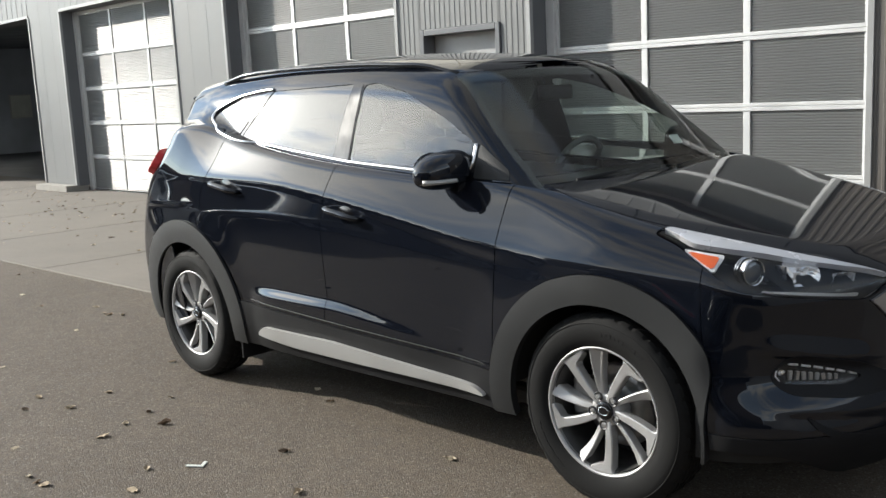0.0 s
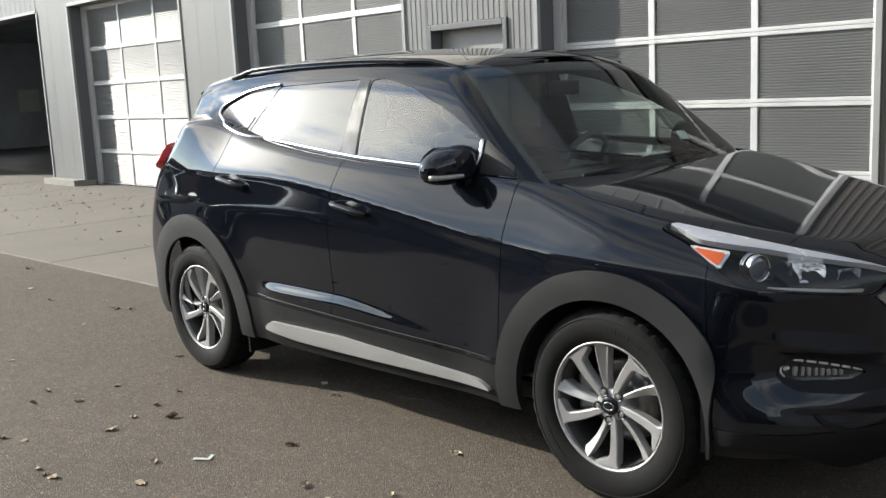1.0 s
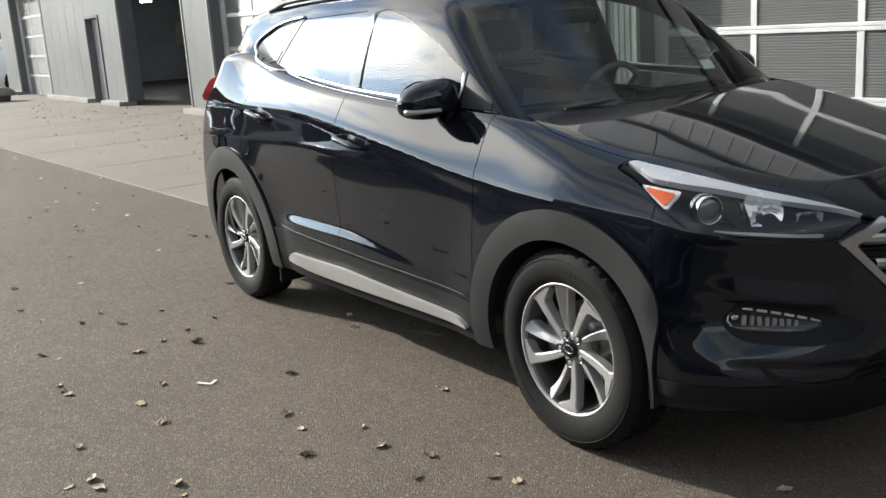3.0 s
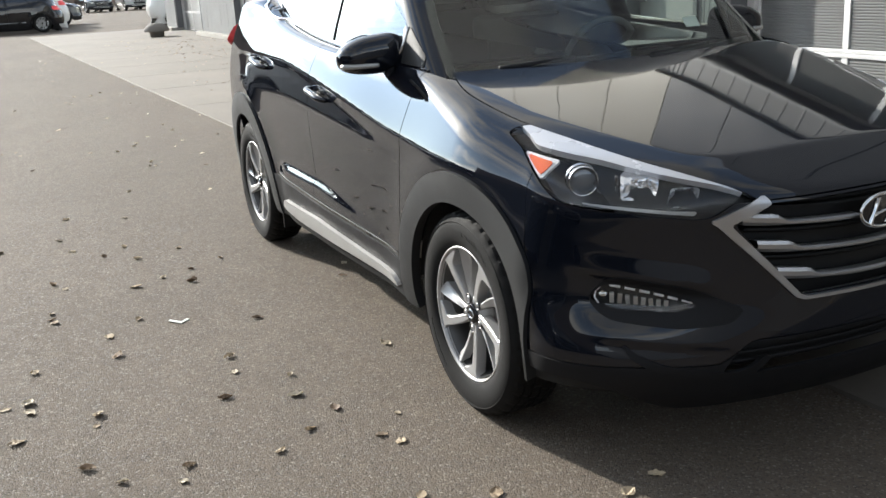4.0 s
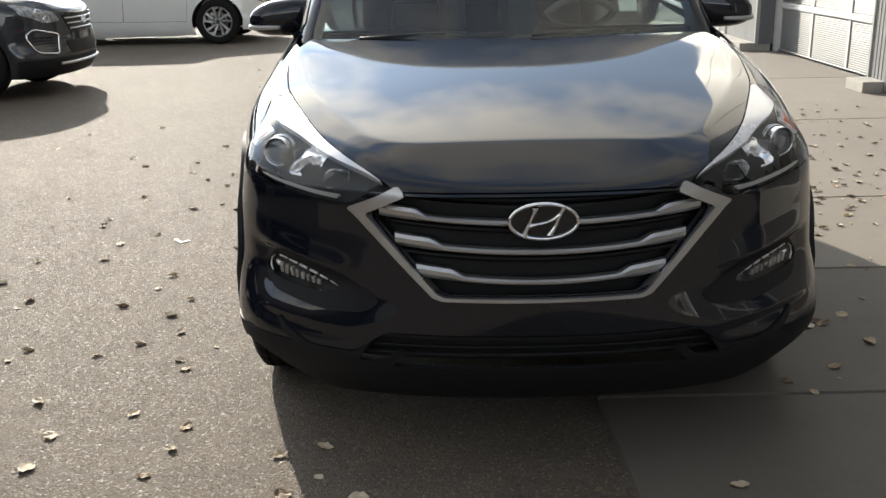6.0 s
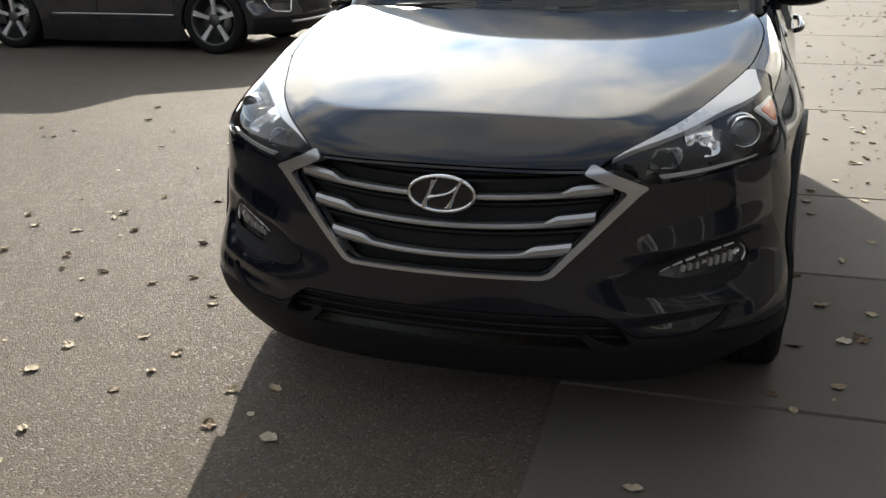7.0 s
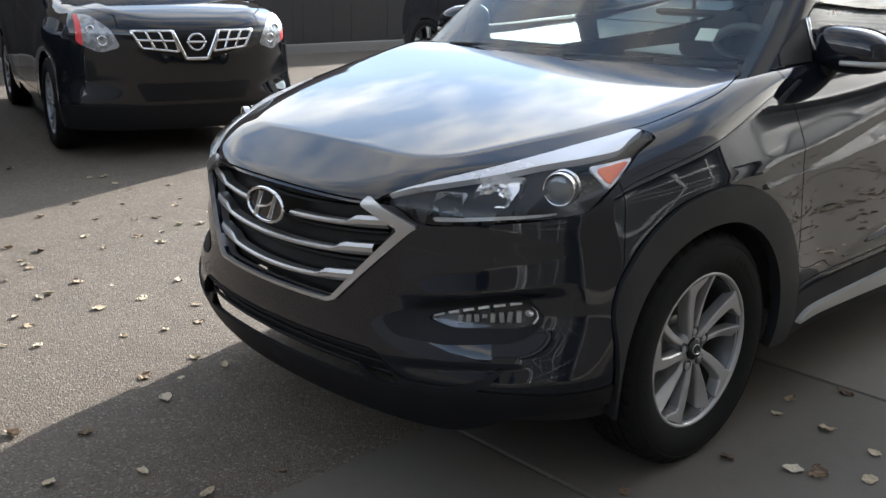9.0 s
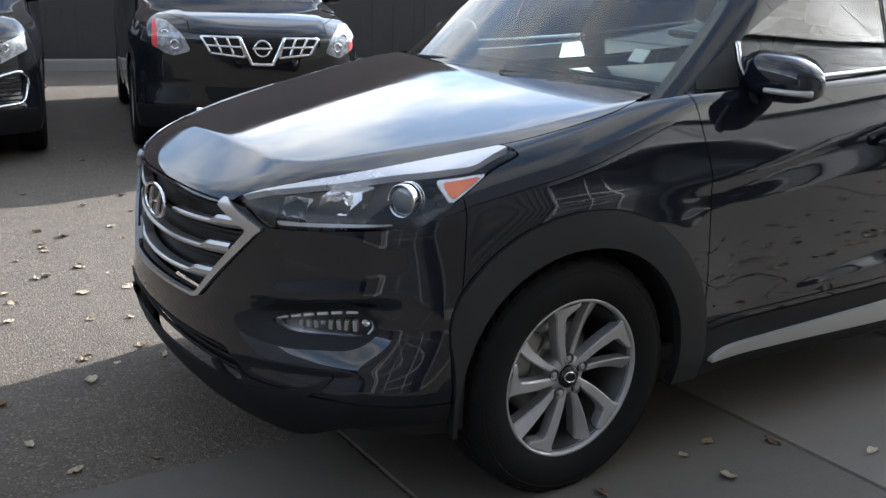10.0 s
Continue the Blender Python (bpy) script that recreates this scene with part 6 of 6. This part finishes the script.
def plain_front(S, own, k, style):
    lamp_pair(S, own, fillet([(0.44, 0.72 * k), (0.50, 0.80 * k), (0.78, 0.90 * k), (0.80, 0.80 * k), (0.62, 0.71 * k)], 0.02))
    P = shell(S.body, round_rays(-24, 24, 0.5, 0.82 * k, 1.2, 0.014), [lambda x, y, z: region(fillet([(-0.42, 0.78 * k), (0.42, 0.78 * k), (0.30, 0.60 * k), (-0.30, 0.60 * k)], 0.03), y, z)], lift=0.006)
    sheet("grille", P[0], P[1], M["grille"], own, "black grille", P[2])
    for z in (0.74, 0.69, 0.64):
        half = 0.40 - (0.78 - z) * 0.6
        y = np.linspace(-half, half, 21)
        V, F = tube(np.stack([S.front(np.abs(y), np.full_like(y, z)) + 0.008, y, 0 * y + z * k], -1), 0.008, 6)
        sheet("grille_bar", V, F, M["satin"], own)
    oval_badge(own, float(S.front(np.array(0.0), np.array(0.71))) + 0.016, 0, 0.71 * k, 0.07, 0.037)
    if style == "pods":
        for s in (-1, 1):
            pod = fillet([(0.56, 0.40), (0.55, 0.52), (0.76, 0.55), (0.79, 0.48), (0.74, 0.40)], 0.05)
            put = (lambda q: q) if s < 0 else (lambda q: mirror(*q))
            P = put(shell(S.body, round_rays(-70, -15, 0.3, 0.6, 1.2, 0.01), [lambda x, y, z: region(pod, -y, z)], lift=0.006))
            sheet("lamp_pod", P[0], P[1], M["black"], own, "black oval lamp pod", P[2])
        return
    if style == "bezel":
        for s in (-1, 1):
            loop = fillet([(0.50, 0.60), (0.74, 0.66), (0.80, 0.60), (0.76, 0.44), (0.56, 0.42)], 0.04)
            yy, zz = np.array(loop).T
            V, F = tube(np.stack([S.front(yy, zz) + 0.012, s * yy, zz * k], -1), 0.011, 8, closed=True)
            sheet("lamp_bezel", V, F, M["chrome"], own, "chrome surround of the bumper lamp")
            for j in range(6):
                z = 0.46 + 0.03 * j
                V, F = tube(np.stack([S.front(np.linspace(0.56, 0.74, 7), np.full(7, z)) + 0.006, s * np.linspace(0.56, 0.74, 7), np.full(7, z)], -1), 0.006, 6)
                sheet("bezel_slat", V, F, M["black"], own)
    yy = np.linspace(-0.55, 0.55, 25)
    V, F = tube(np.stack([S.front(np.abs(yy), np.full_like(yy, 0.34)) + 0.012, yy, 0 * yy + 0.34], -1), 0.016, 8)
    sheet("bumper_strip", V, F, M["satin"], own, "satin strip on the lower bumper")
    for s in (-1, 1):
        V, F = tube(np.stack([np.linspace(-0.75, 0.85, 20), s * (S.flank(np.linspace(-0.75, 0.85, 20), np.full(20, 0.42)) + 0.004), np.full(20, 0.42)], -1), 0.011, 8)
        sheet("side_strip", V, F, M["satin"], own)


def checker_front(S, own, k):
    """Grille of two slanting blocks of six openings with a V between them, tall wrapped lamps, round badge."""
    lamp_pair(S, own, fillet([(y, z * k) for y, z in ((0.50, 0.775), (0.555, 0.885), (0.66, 0.975), (0.75, 0.980), (0.765, 0.80), (0.63, 0.735))], 0.03), 0.725)
    g = hang(new("grille"), own)
    tagged(g, "bright chrome grille of square openings round a V")
    at_x = lambda y, z: S.front(np.abs(y), z / k) + 0.010
    P = shell(S.body, round_rays(-26, 26, 0.66, 0.98, 1.2, 0.014), [lambda x, y, z: region(fillet([(-0.43, 0.885), (0.43, 0.885), (0.36, 0.76), (0.12, 0.70), (-0.12, 0.70), (-0.36, 0.76)], 0.02), y, z / k)], lift=0.003)
    sheet("grille_back", P[0], P[1], M["grille"], g, "", P[2])

    def stroke(a, b, r, flat=1.0):
        y, z = np.linspace(a[0], b[0], 9), k * np.linspace(a[1], b[1], 9)
        V, F = tube(np.stack([at_x(y, z), y, z], -1), r, 8, flat)
        sheet("bar", V, F, M["chrome"], g)

    for s in (-1, 1):
        for z0, z1 in ((0.880, 0.880), (0.822, 0.815), (0.770, 0.745)):
            w = (0.435, 0.405, 0.370)[(z0 < 0.85) + (z0 < 0.8)]
            q = (0.165, 0.145, 0.125)[(z0 < 0.85) + (z0 < 0.8)]
            stroke((s * w, z0), (s * q, z1), 0.010)
        for f in (0.0, 0.34, 0.67, 1.0):
            stroke((s * (0.435 - f * 0.27), 0.880), (s * (0.370 - f * 0.245), 0.770 - 0.025 * f), 0.010 if 0 < f < 1 else 0.012)
        stroke((s * 0.165, 0.880), (s * 0.075, 0.695), 0.014)
    stroke((-0.08, 0.697), (0.08, 0.697), 0.014)
    t = np.linspace(0, 2 * np.pi, 41)[:-1]
    y, z = 0.058 * np.cos(t), 0.808 * k + 0.056 * np.sin(t)
    V, F = tube(np.stack([at_x(y, z) + 0.006, y, z], -1), 0.008, 8, closed=True)
    sheet("badge_ring", V, F, M["chrome"], g, "round chrome badge")
    stroke((-0.072, 0.808), (0.072, 0.808), 0.013, 0.8)


wheel_one = None


def fit_wheels(own):
    """Four five-spoke wheels, sharing the meshes of the first set made."""
    global wheel_one
    for wx in (1.335, -1.335):
        for s in (-1, 1):
            at = pose(wx, s * 0.795, 0.347, 0, 20 * wx, 0 if s < 0 else 180)
            if wheel_one is None:
                wheel_one = build_wheel(own, at=at)
            else:
                w = copy_thing(wheel_one, at)
                w.parent = own


def star_wheel(own, at):
    """A large wheel with five slim twin spokes, axle along y, outer face at -y."""
    wheel = hang(new("wheel"), own)
    wheel.matrix_basis = at
    V, F = lathe([(0.262, 0.09), (0.285, 0.105), (0.330, 0.108), (0.360, 0.092), (0.366, 0.06), (0.366, -0.06), (0.360, -0.092), (0.330, -0.108), (0.285, -0.105), (0.262, -0.09)], 96)
    sheet("tyre", V, F, M["rubber"], wheel)
    V, F = lathe([(0.264, -0.088), (0.274, -0.098), (0.270, -0.101), (0.256, -0.090), (0.246, -0.04), (0.240, 0.08), (0.05, 0.082)], 72)
    sheet("rim", V, F, M["rim_in"], wheel)
    for k in range(5):
        for side in (-1, 1):
            a = radians(90 + 72 * k)
            rows = []
            for q in np.linspace(0, 1, 9):
                r, b = 0.05 + q * 0.212, a + side * (0.045 + 0.01 * q + 0.08 * ramp((0.4 - q) / 0.4))
                w = 0.009 + 0.008 * q
                c, d = np.array([math.cos(b), math.sin(b)]), np.array([-math.sin(b), math.cos(b)])
                p0, p1 = r * c - w * d, r * c + w * d
                y = -0.066 - 0.026 * q
                rows += [(p0[0], y + 0.03, p0[1]), (p0[0], y, p0[1]), (p1[0], y, p1[1]), (p1[0], y + 0.03, p1[1])]
            F = [(4 * i + j, 4 * i + j + 1, 4 * i + j + 5, 4 * i + j + 4) for i in range(8) for j in range(3)]
            sheet("spoke", rows, F, M["bright_rim"], wheel, "machined bright spoke", smooth=False)
    V, F = lathe([(0.072, -0.03), (0.070, -0.066), (0.05, -0.074), (0.0, -0.075)], 32)
    sheet("hub", V, F, M["rim_in"], wheel)
    V, F = lathe([(0.17, 0.03), (0.17, 0.0), (0.08, 0.0)], 40)
    sheet("brake_disc", V, F, M["disc"], wheel)


M["bright_rim"] = plain("machined bright alloy", (0.62, 0.62, 0.61), 0.35, 0.4, 0.05, 200, 8)
neighbour = parked_car("black SUV with a bright checkered chrome grille and tall clear headlights", M["paint_far"], pose(-0.355, -6.257, 0, 0, 0, 77), 1.05, 1.0, "checker", 0.016)
dark = parked_car("charcoal SUV with five-spoke wheels parked before the fence", M["paint_grey"], pose(-6.1, -6.24, 0, 0, 0, 90), 1.06, 0.0, "bezel")
mate = parked_car("black SUV with chrome lamp surrounds in its bumper", M["paint_far"], pose(2.10, -6.62, 0, 0, 0, 79), 1.0, 1.0, "bezel")
white = parked_car("white saloon with multi-spoke wheels facing the yard", M["paint_white"], pose(-12.0, -5.02, 0, 0, 0, 90), 0.87, 0.0, "pods")
for own in (neighbour, mate, white):
    fit_wheels(own)
for wx in (1.335, -1.335):
    for s in (-1, 1):
        star_wheel(dark, pose(wx, s * 0.80, 0.366, 0, 0, 0 if s < 0 else 180))
# distant row, seen beyond the workshop's end
for label, mat, at, tall in (("black saloon parked far off in the yard", "paint_far", pose(-38.4, -1.1, 0, 0, 0, -90), 0.88), ("white SUV parked far off beside a saloon", "paint_white", pose(-41.6, -0.6, 0, 0, 0, -90), 1.02),
                             ("dark SUV far off in the yard", "paint_grey", pose(-44.8, 0.2, 0, 0, 0, 90), 1.0), ("black saloon at the yard's far end", "paint_far", pose(-69.5, 5.6, 0, 0, 0, 8), 0.88),
                             ("silver-white saloon at the yard's far end", "paint_silver", pose(-69.0, 8.2, 0, 0, 0, 4), 0.9), ("white van standing behind the workshop's corner", "paint_white", pose(-36.5, 6.3, 0, 0, 0, 90), 1.15)):
    fit_wheels(parked_car(label, M[mat], at, tall, 0.0, "plain", 0.05, "far parked cars"))


# ---- fallen leaves and small litter ----
def leaf_material():
    m, nt, b = nodes_of("dry leaf")
    info = nt.nodes.new("ShaderNodeObjectInfo")
    geo = nt.nodes.new("ShaderNodeNewGeometry")
    add = nt.nodes.new("ShaderNodeMath")
    add.operation = "ADD"
    nt.links.new(info.outputs["Random"], add.inputs[0])
    nt.links.new(geo.outputs["Random Per Island"], add.inputs[1])
    fr = nt.nodes.new("ShaderNodeMath")
    fr.operation = "FRACT"
    nt.links.new(add.outputs[0], fr.inputs[0])
    rampn = nt.nodes.new("ShaderNodeValToRGB")
    r = rampn.color_ramp
    r.elements[0].color, r.elements[1].color = (0.11, 0.068, 0.040, 1), (0.66, 0.58, 0.44, 1)
    for pos, c in ((0.15, (0.22, 0.145, 0.085, 1)), (0.4, (0.40, 0.30, 0.19, 1)), (0.7, (0.54, 0.44, 0.30, 1))):
        r.elements.new(pos).color = c
    nt.links.new(fr.outputs[0], rampn.inputs[0])
    fine = noise_at(nt, 120.0, 4)
    nt.links.new(blend(nt, remap(nt, fine, 0, 0.4), rampn.outputs[0], (0.05, 0.035, 0.02)), b.inputs["Base Color"])
    b.inputs["Roughness"].default_value = 0.75
    return m


M["leaf"] = leaf_material()


def leaf_points(rng, size):
    """A curled oval leaf with a pointed tip: three rows across its rib, crumpled."""
    n = 7
    u = np.linspace(0, 1, n)
    half = 0.42 * np.sin(np.pi * np.clip(u * 0.94 + 0.04, 0, 1)) ** 0.8 * rng.uniform(0.75, 1.15)
    curl, roll = rng.uniform(0.15, 0.9), rng.uniform(0.2, 1.0)
    V = []
    for i in range(n):
        lift = curl * 0.5 * (u[i] - 0.45) ** 2
        for j in (-1, -0.5, 0, 0.5, 1):
            V.append(((u[i] - 0.5), j * half[i] * (1 - 0.25 * roll * abs(j)), lift + roll * 0.55 * half[i] * j * j + rng.uniform(-0.07, 0.07)))
    V = np.array(V) * size
    V[:, 2] -= V[:, 2].min()
    F = [(5 * i + j, 5 * i + j + 1, 5 * i + j + 6, 5 * i + j + 5) for i in range(n - 1) for j in range(4)]
    return V, F


# leaf heaps, placed to fit the camera's view: centre, spread, number
CLUMPS = [(-7.15, 2.62, 0.22, 0.10, 90), (-6.9, 2.95, 0.10, 0.07, 20), (-3.63, 2.17, 0.10, 0.05, 45), (-3.53, 2.33, 0.05, 0.05, 24), (-2.36, 2.06, 0.05, 0.04, 18), (-2.03, 2.10, 0.05, 0.04, 14), (-4.76, 2.27, 0.09, 0.05, 14)]


def build_leaves():
    rng = random.Random(11)
    kinds = []
    for k in range(8):
        V, F = leaf_points(rng, 1.0)
        me = bpy.data.meshes.new("fallen_leaf")
        me.from_pydata([tuple(v) for v in V], [], F)
        me.materials.append(M["leaf"])
        kinds.append(me)
    yard = [(-2.65, -1.86), (-2.08, -1.95), (-1.76, -1.9), (-2.46, -1.51), (-1.68, -1.62), (-1.53, -1.75), (-1.37, -1.59), (-1.01, -2.0), (-0.83, -1.68), (-0.48, -2.09), (0.11, -1.89), (0.12, -2.21), (0.77, -1.6), (1.18, -1.41), (1.42, -1.18), (0.6, -0.9), (-0.39, -0.73), (-0.59, -0.65), (-1.71, -0.84), (-1.1, -1.19), (-0.76, -1.41), (-0.91, -1.53), (-4.5, -1.01), (-2.99, -0.83), (-3.32, -1.36), (-4.0, -0.64), (-3.6, -0.40), (-3.15, -0.42), (-4.6, -0.55), (-5.5, -0.55), (-6.0, -0.80), (-6.3, -0.5), (-7.9, -0.5), (0.67, -2.03), (1.22, -1.82), (1.66, -1.61), (2.0, -1.08), (1.86, -1.07), (2.05, -0.75), (2.18, -0.62), (2.3, -0.5), (2.01, -0.62), (-4.3, -1.05), (-4.8, -1.95), (-6.5, -1.71), (-7.3, -1.55), (-7.5, -2.43)]
    ahead = [(-1.99, -2.28), (2.54, -1.31), (2.44, -1.23), (2.27, -0.71), (1.9, -1.48), (2.15, -1.12), (1.28, -1.54), (0.43, -2.25), (0.75, -2.3), (-1.13, -2.51), (-1.4, -3.09), (-1.72, -3.51), (-2.28, -2.45), (-1.13, -2.05), (-2.18, -3.72), (-2.7, -3.15), (2.28, 0.15), (2.29, 0.53), (2.39, -1.59), (2.39, -1.46), (2.18, -1.79), (2.77, -0.57), (2.8, -0.21), (2.5, 0.12), (2.58, -0.1), (1.48, -2.88), (1.42, -3.31), (0.75, -3.44), (1.7, -2.31), (1.47, -2.41), (2.02, -1.87), (1.96, -2.46), (2.06, -2.61), (2.6, -0.43), (0.86, 1.07), (0.55, 0.98), (0.88, 0.91), (1.16, 1.19), (1.07, 1.3), (1.26, 0.96), (0.74, 0.88), (1.74, 0.94), (1.13, 1.18), (1.65, 0.88), (1.55, 1.08)]
    more = []
    while len(more) < 30:
        cx, cy = rng.uniform(-1.5, 3.6), rng.uniform(-5.2, -1.5)
        more += [(cx + rng.gauss(0, 0.16), cy + rng.gauss(0, 0.16)) for _ in range(rng.choice((1, 1, 2, 4)))]
    for x, y in yard + ahead + more:
        size = rng.uniform(0.035, 0.062)
        ob = new("fallen_leaf", rng.choice(kinds))
        ob.matrix_world = pose(x, y, 0.013 if y > edge_y(x) else 0.001, rng.uniform(-12, 12), rng.uniform(-12, 12), rng.uniform(0, 360)) @ Matrix.Scale(size, 4)
        tagged(ob, "small dry brown curled leaf lying on the ground", "leaf", "fallen leaves")
    # the many on the apron and further off
    V, F, n = [], [], 0
    spots = [(rng.uniform(-26, 5), rng.triangular(0.4, 3.7, 2.6)) for _ in range(520)]
    spots += [(rng.gauss(-6.8, 0.30), rng.gauss(2.5, 0.16)) for _ in range(70)] + [(rng.gauss(-3.5, 0.4), rng.gauss(2.2, 0.15)) for _ in range(45)]
    spots += [(rng.gauss(-1.5, 1.0), rng.gauss(1.9, 0.35)) for _ in range(80)] + [(rng.uniform(-24, -8), rng.gauss(3.3, 0.35)) for _ in range(160)]
    spots += [(rng.uniform(-25, -3), rng.uniform(-3.2, 0.2)) for _ in range(110)] + [(rng.gauss(1.4, 1.4), rng.gauss(-2.1, 0.8)) for _ in range(60)] + [(rng.uniform(3.2, 7), rng.uniform(-3, 3)) for _ in range(25)]
    spots += [(rng.uniform(-6.5, 0.9), rng.triangular(1.0, 3.5, 1.9)) for _ in range(190)]
    for cx, cy, wx, wy, count in CLUMPS:
        spots += [(rng.gauss(cx, wx), rng.gauss(cy, wy)) for _ in range(count)]
    for x, y in spots:
        if y > WALL_Y - 0.25 or (abs(x) < 2.3 and abs(y) < 0.95):
            continue
        lv, lf = leaf_points(rng, rng.uniform(0.018, 0.06))
        a = rng.uniform(0, 6.3)
        c, s = math.cos(a), math.sin(a)
        z = 0.012 if y > edge_y(x) else 0.0
        V += [(x + c * p[0] - s * p[1], y + s * p[0] + c * p[1], z + p[2] + 0.001) for p in lv]
        F += [tuple(i + n for i in f) for f in lf]
        n += len(lv)
    tagged(sheet("leaf_litter", V, F, M["leaf"], None), "scattered dry brown leaves on apron and asphalt", "leaves", kind="stuff")
    # a folded pale paper scrap
    bm = bmesh.new()
    for x0, x1, y0, y1 in ((-0.055, 0.05, -0.012, 0.012), (0.028, 0.05, 0.012, 0.07)):
        box(bm, x0, x1, y0, y1, 0.002, 0.006, 0.001)
    scrap = part("paper_scrap", bm, M["paper"], None)
    scrap.matrix_world = pose(-0.17, -1.6, 0, 0, 3, 40) @ Matrix.Diagonal((0.7, 0.7, 1.0, 1.0))
    tagged(scrap, "bent strip of pale litter lying on the asphalt", "litter")
    rock, fr = lathe([(0.0, 0.42), (0.20, 0.40), (0.33, 0.30), (0.38, 0.20), (0.36, 0.17), (0.22, 0.16), (0.20, 0.0), (0.0, 0.0)], 28, "z")
    ob = sheet("bollard_base", rock, fr, M["kerb"], None)
    ob.matrix_world = pose(-26.6, 2.75, 0.0)
    tagged(ob, "squat rounded grey concrete block beside the wall", "block")
    tagged(part("wall_hall", boxed(-18, 20, -24.5, -22.5, 0, 8.2), M["far"], None), "plain brown hall behind the fence", "wall", kind="structure")
    # added out of view, so the car's front has something dark to reflect
    tagged(part("wall_unseen", boxed(13.0, 13.3, -14, 12, 0, 4.2), M["unseen_wall"], None), "plain dark unseen wall added to darken the bumper reflections", "wall", kind="structure")
    # soft far edge of the yard
    bm = bmesh.new()
    box(bm, -112, -110, -90, 90, 0, 11)
    tagged(part("backdrop", bm, M["far"], None), "brown far building and trees beyond the yard", "backdrop", kind="structure")


M["far"] = plain("far brown wall", (0.13, 0.10, 0.085), 0.9, 0, 0.35, 0.8, 0.08)
build_leaves()
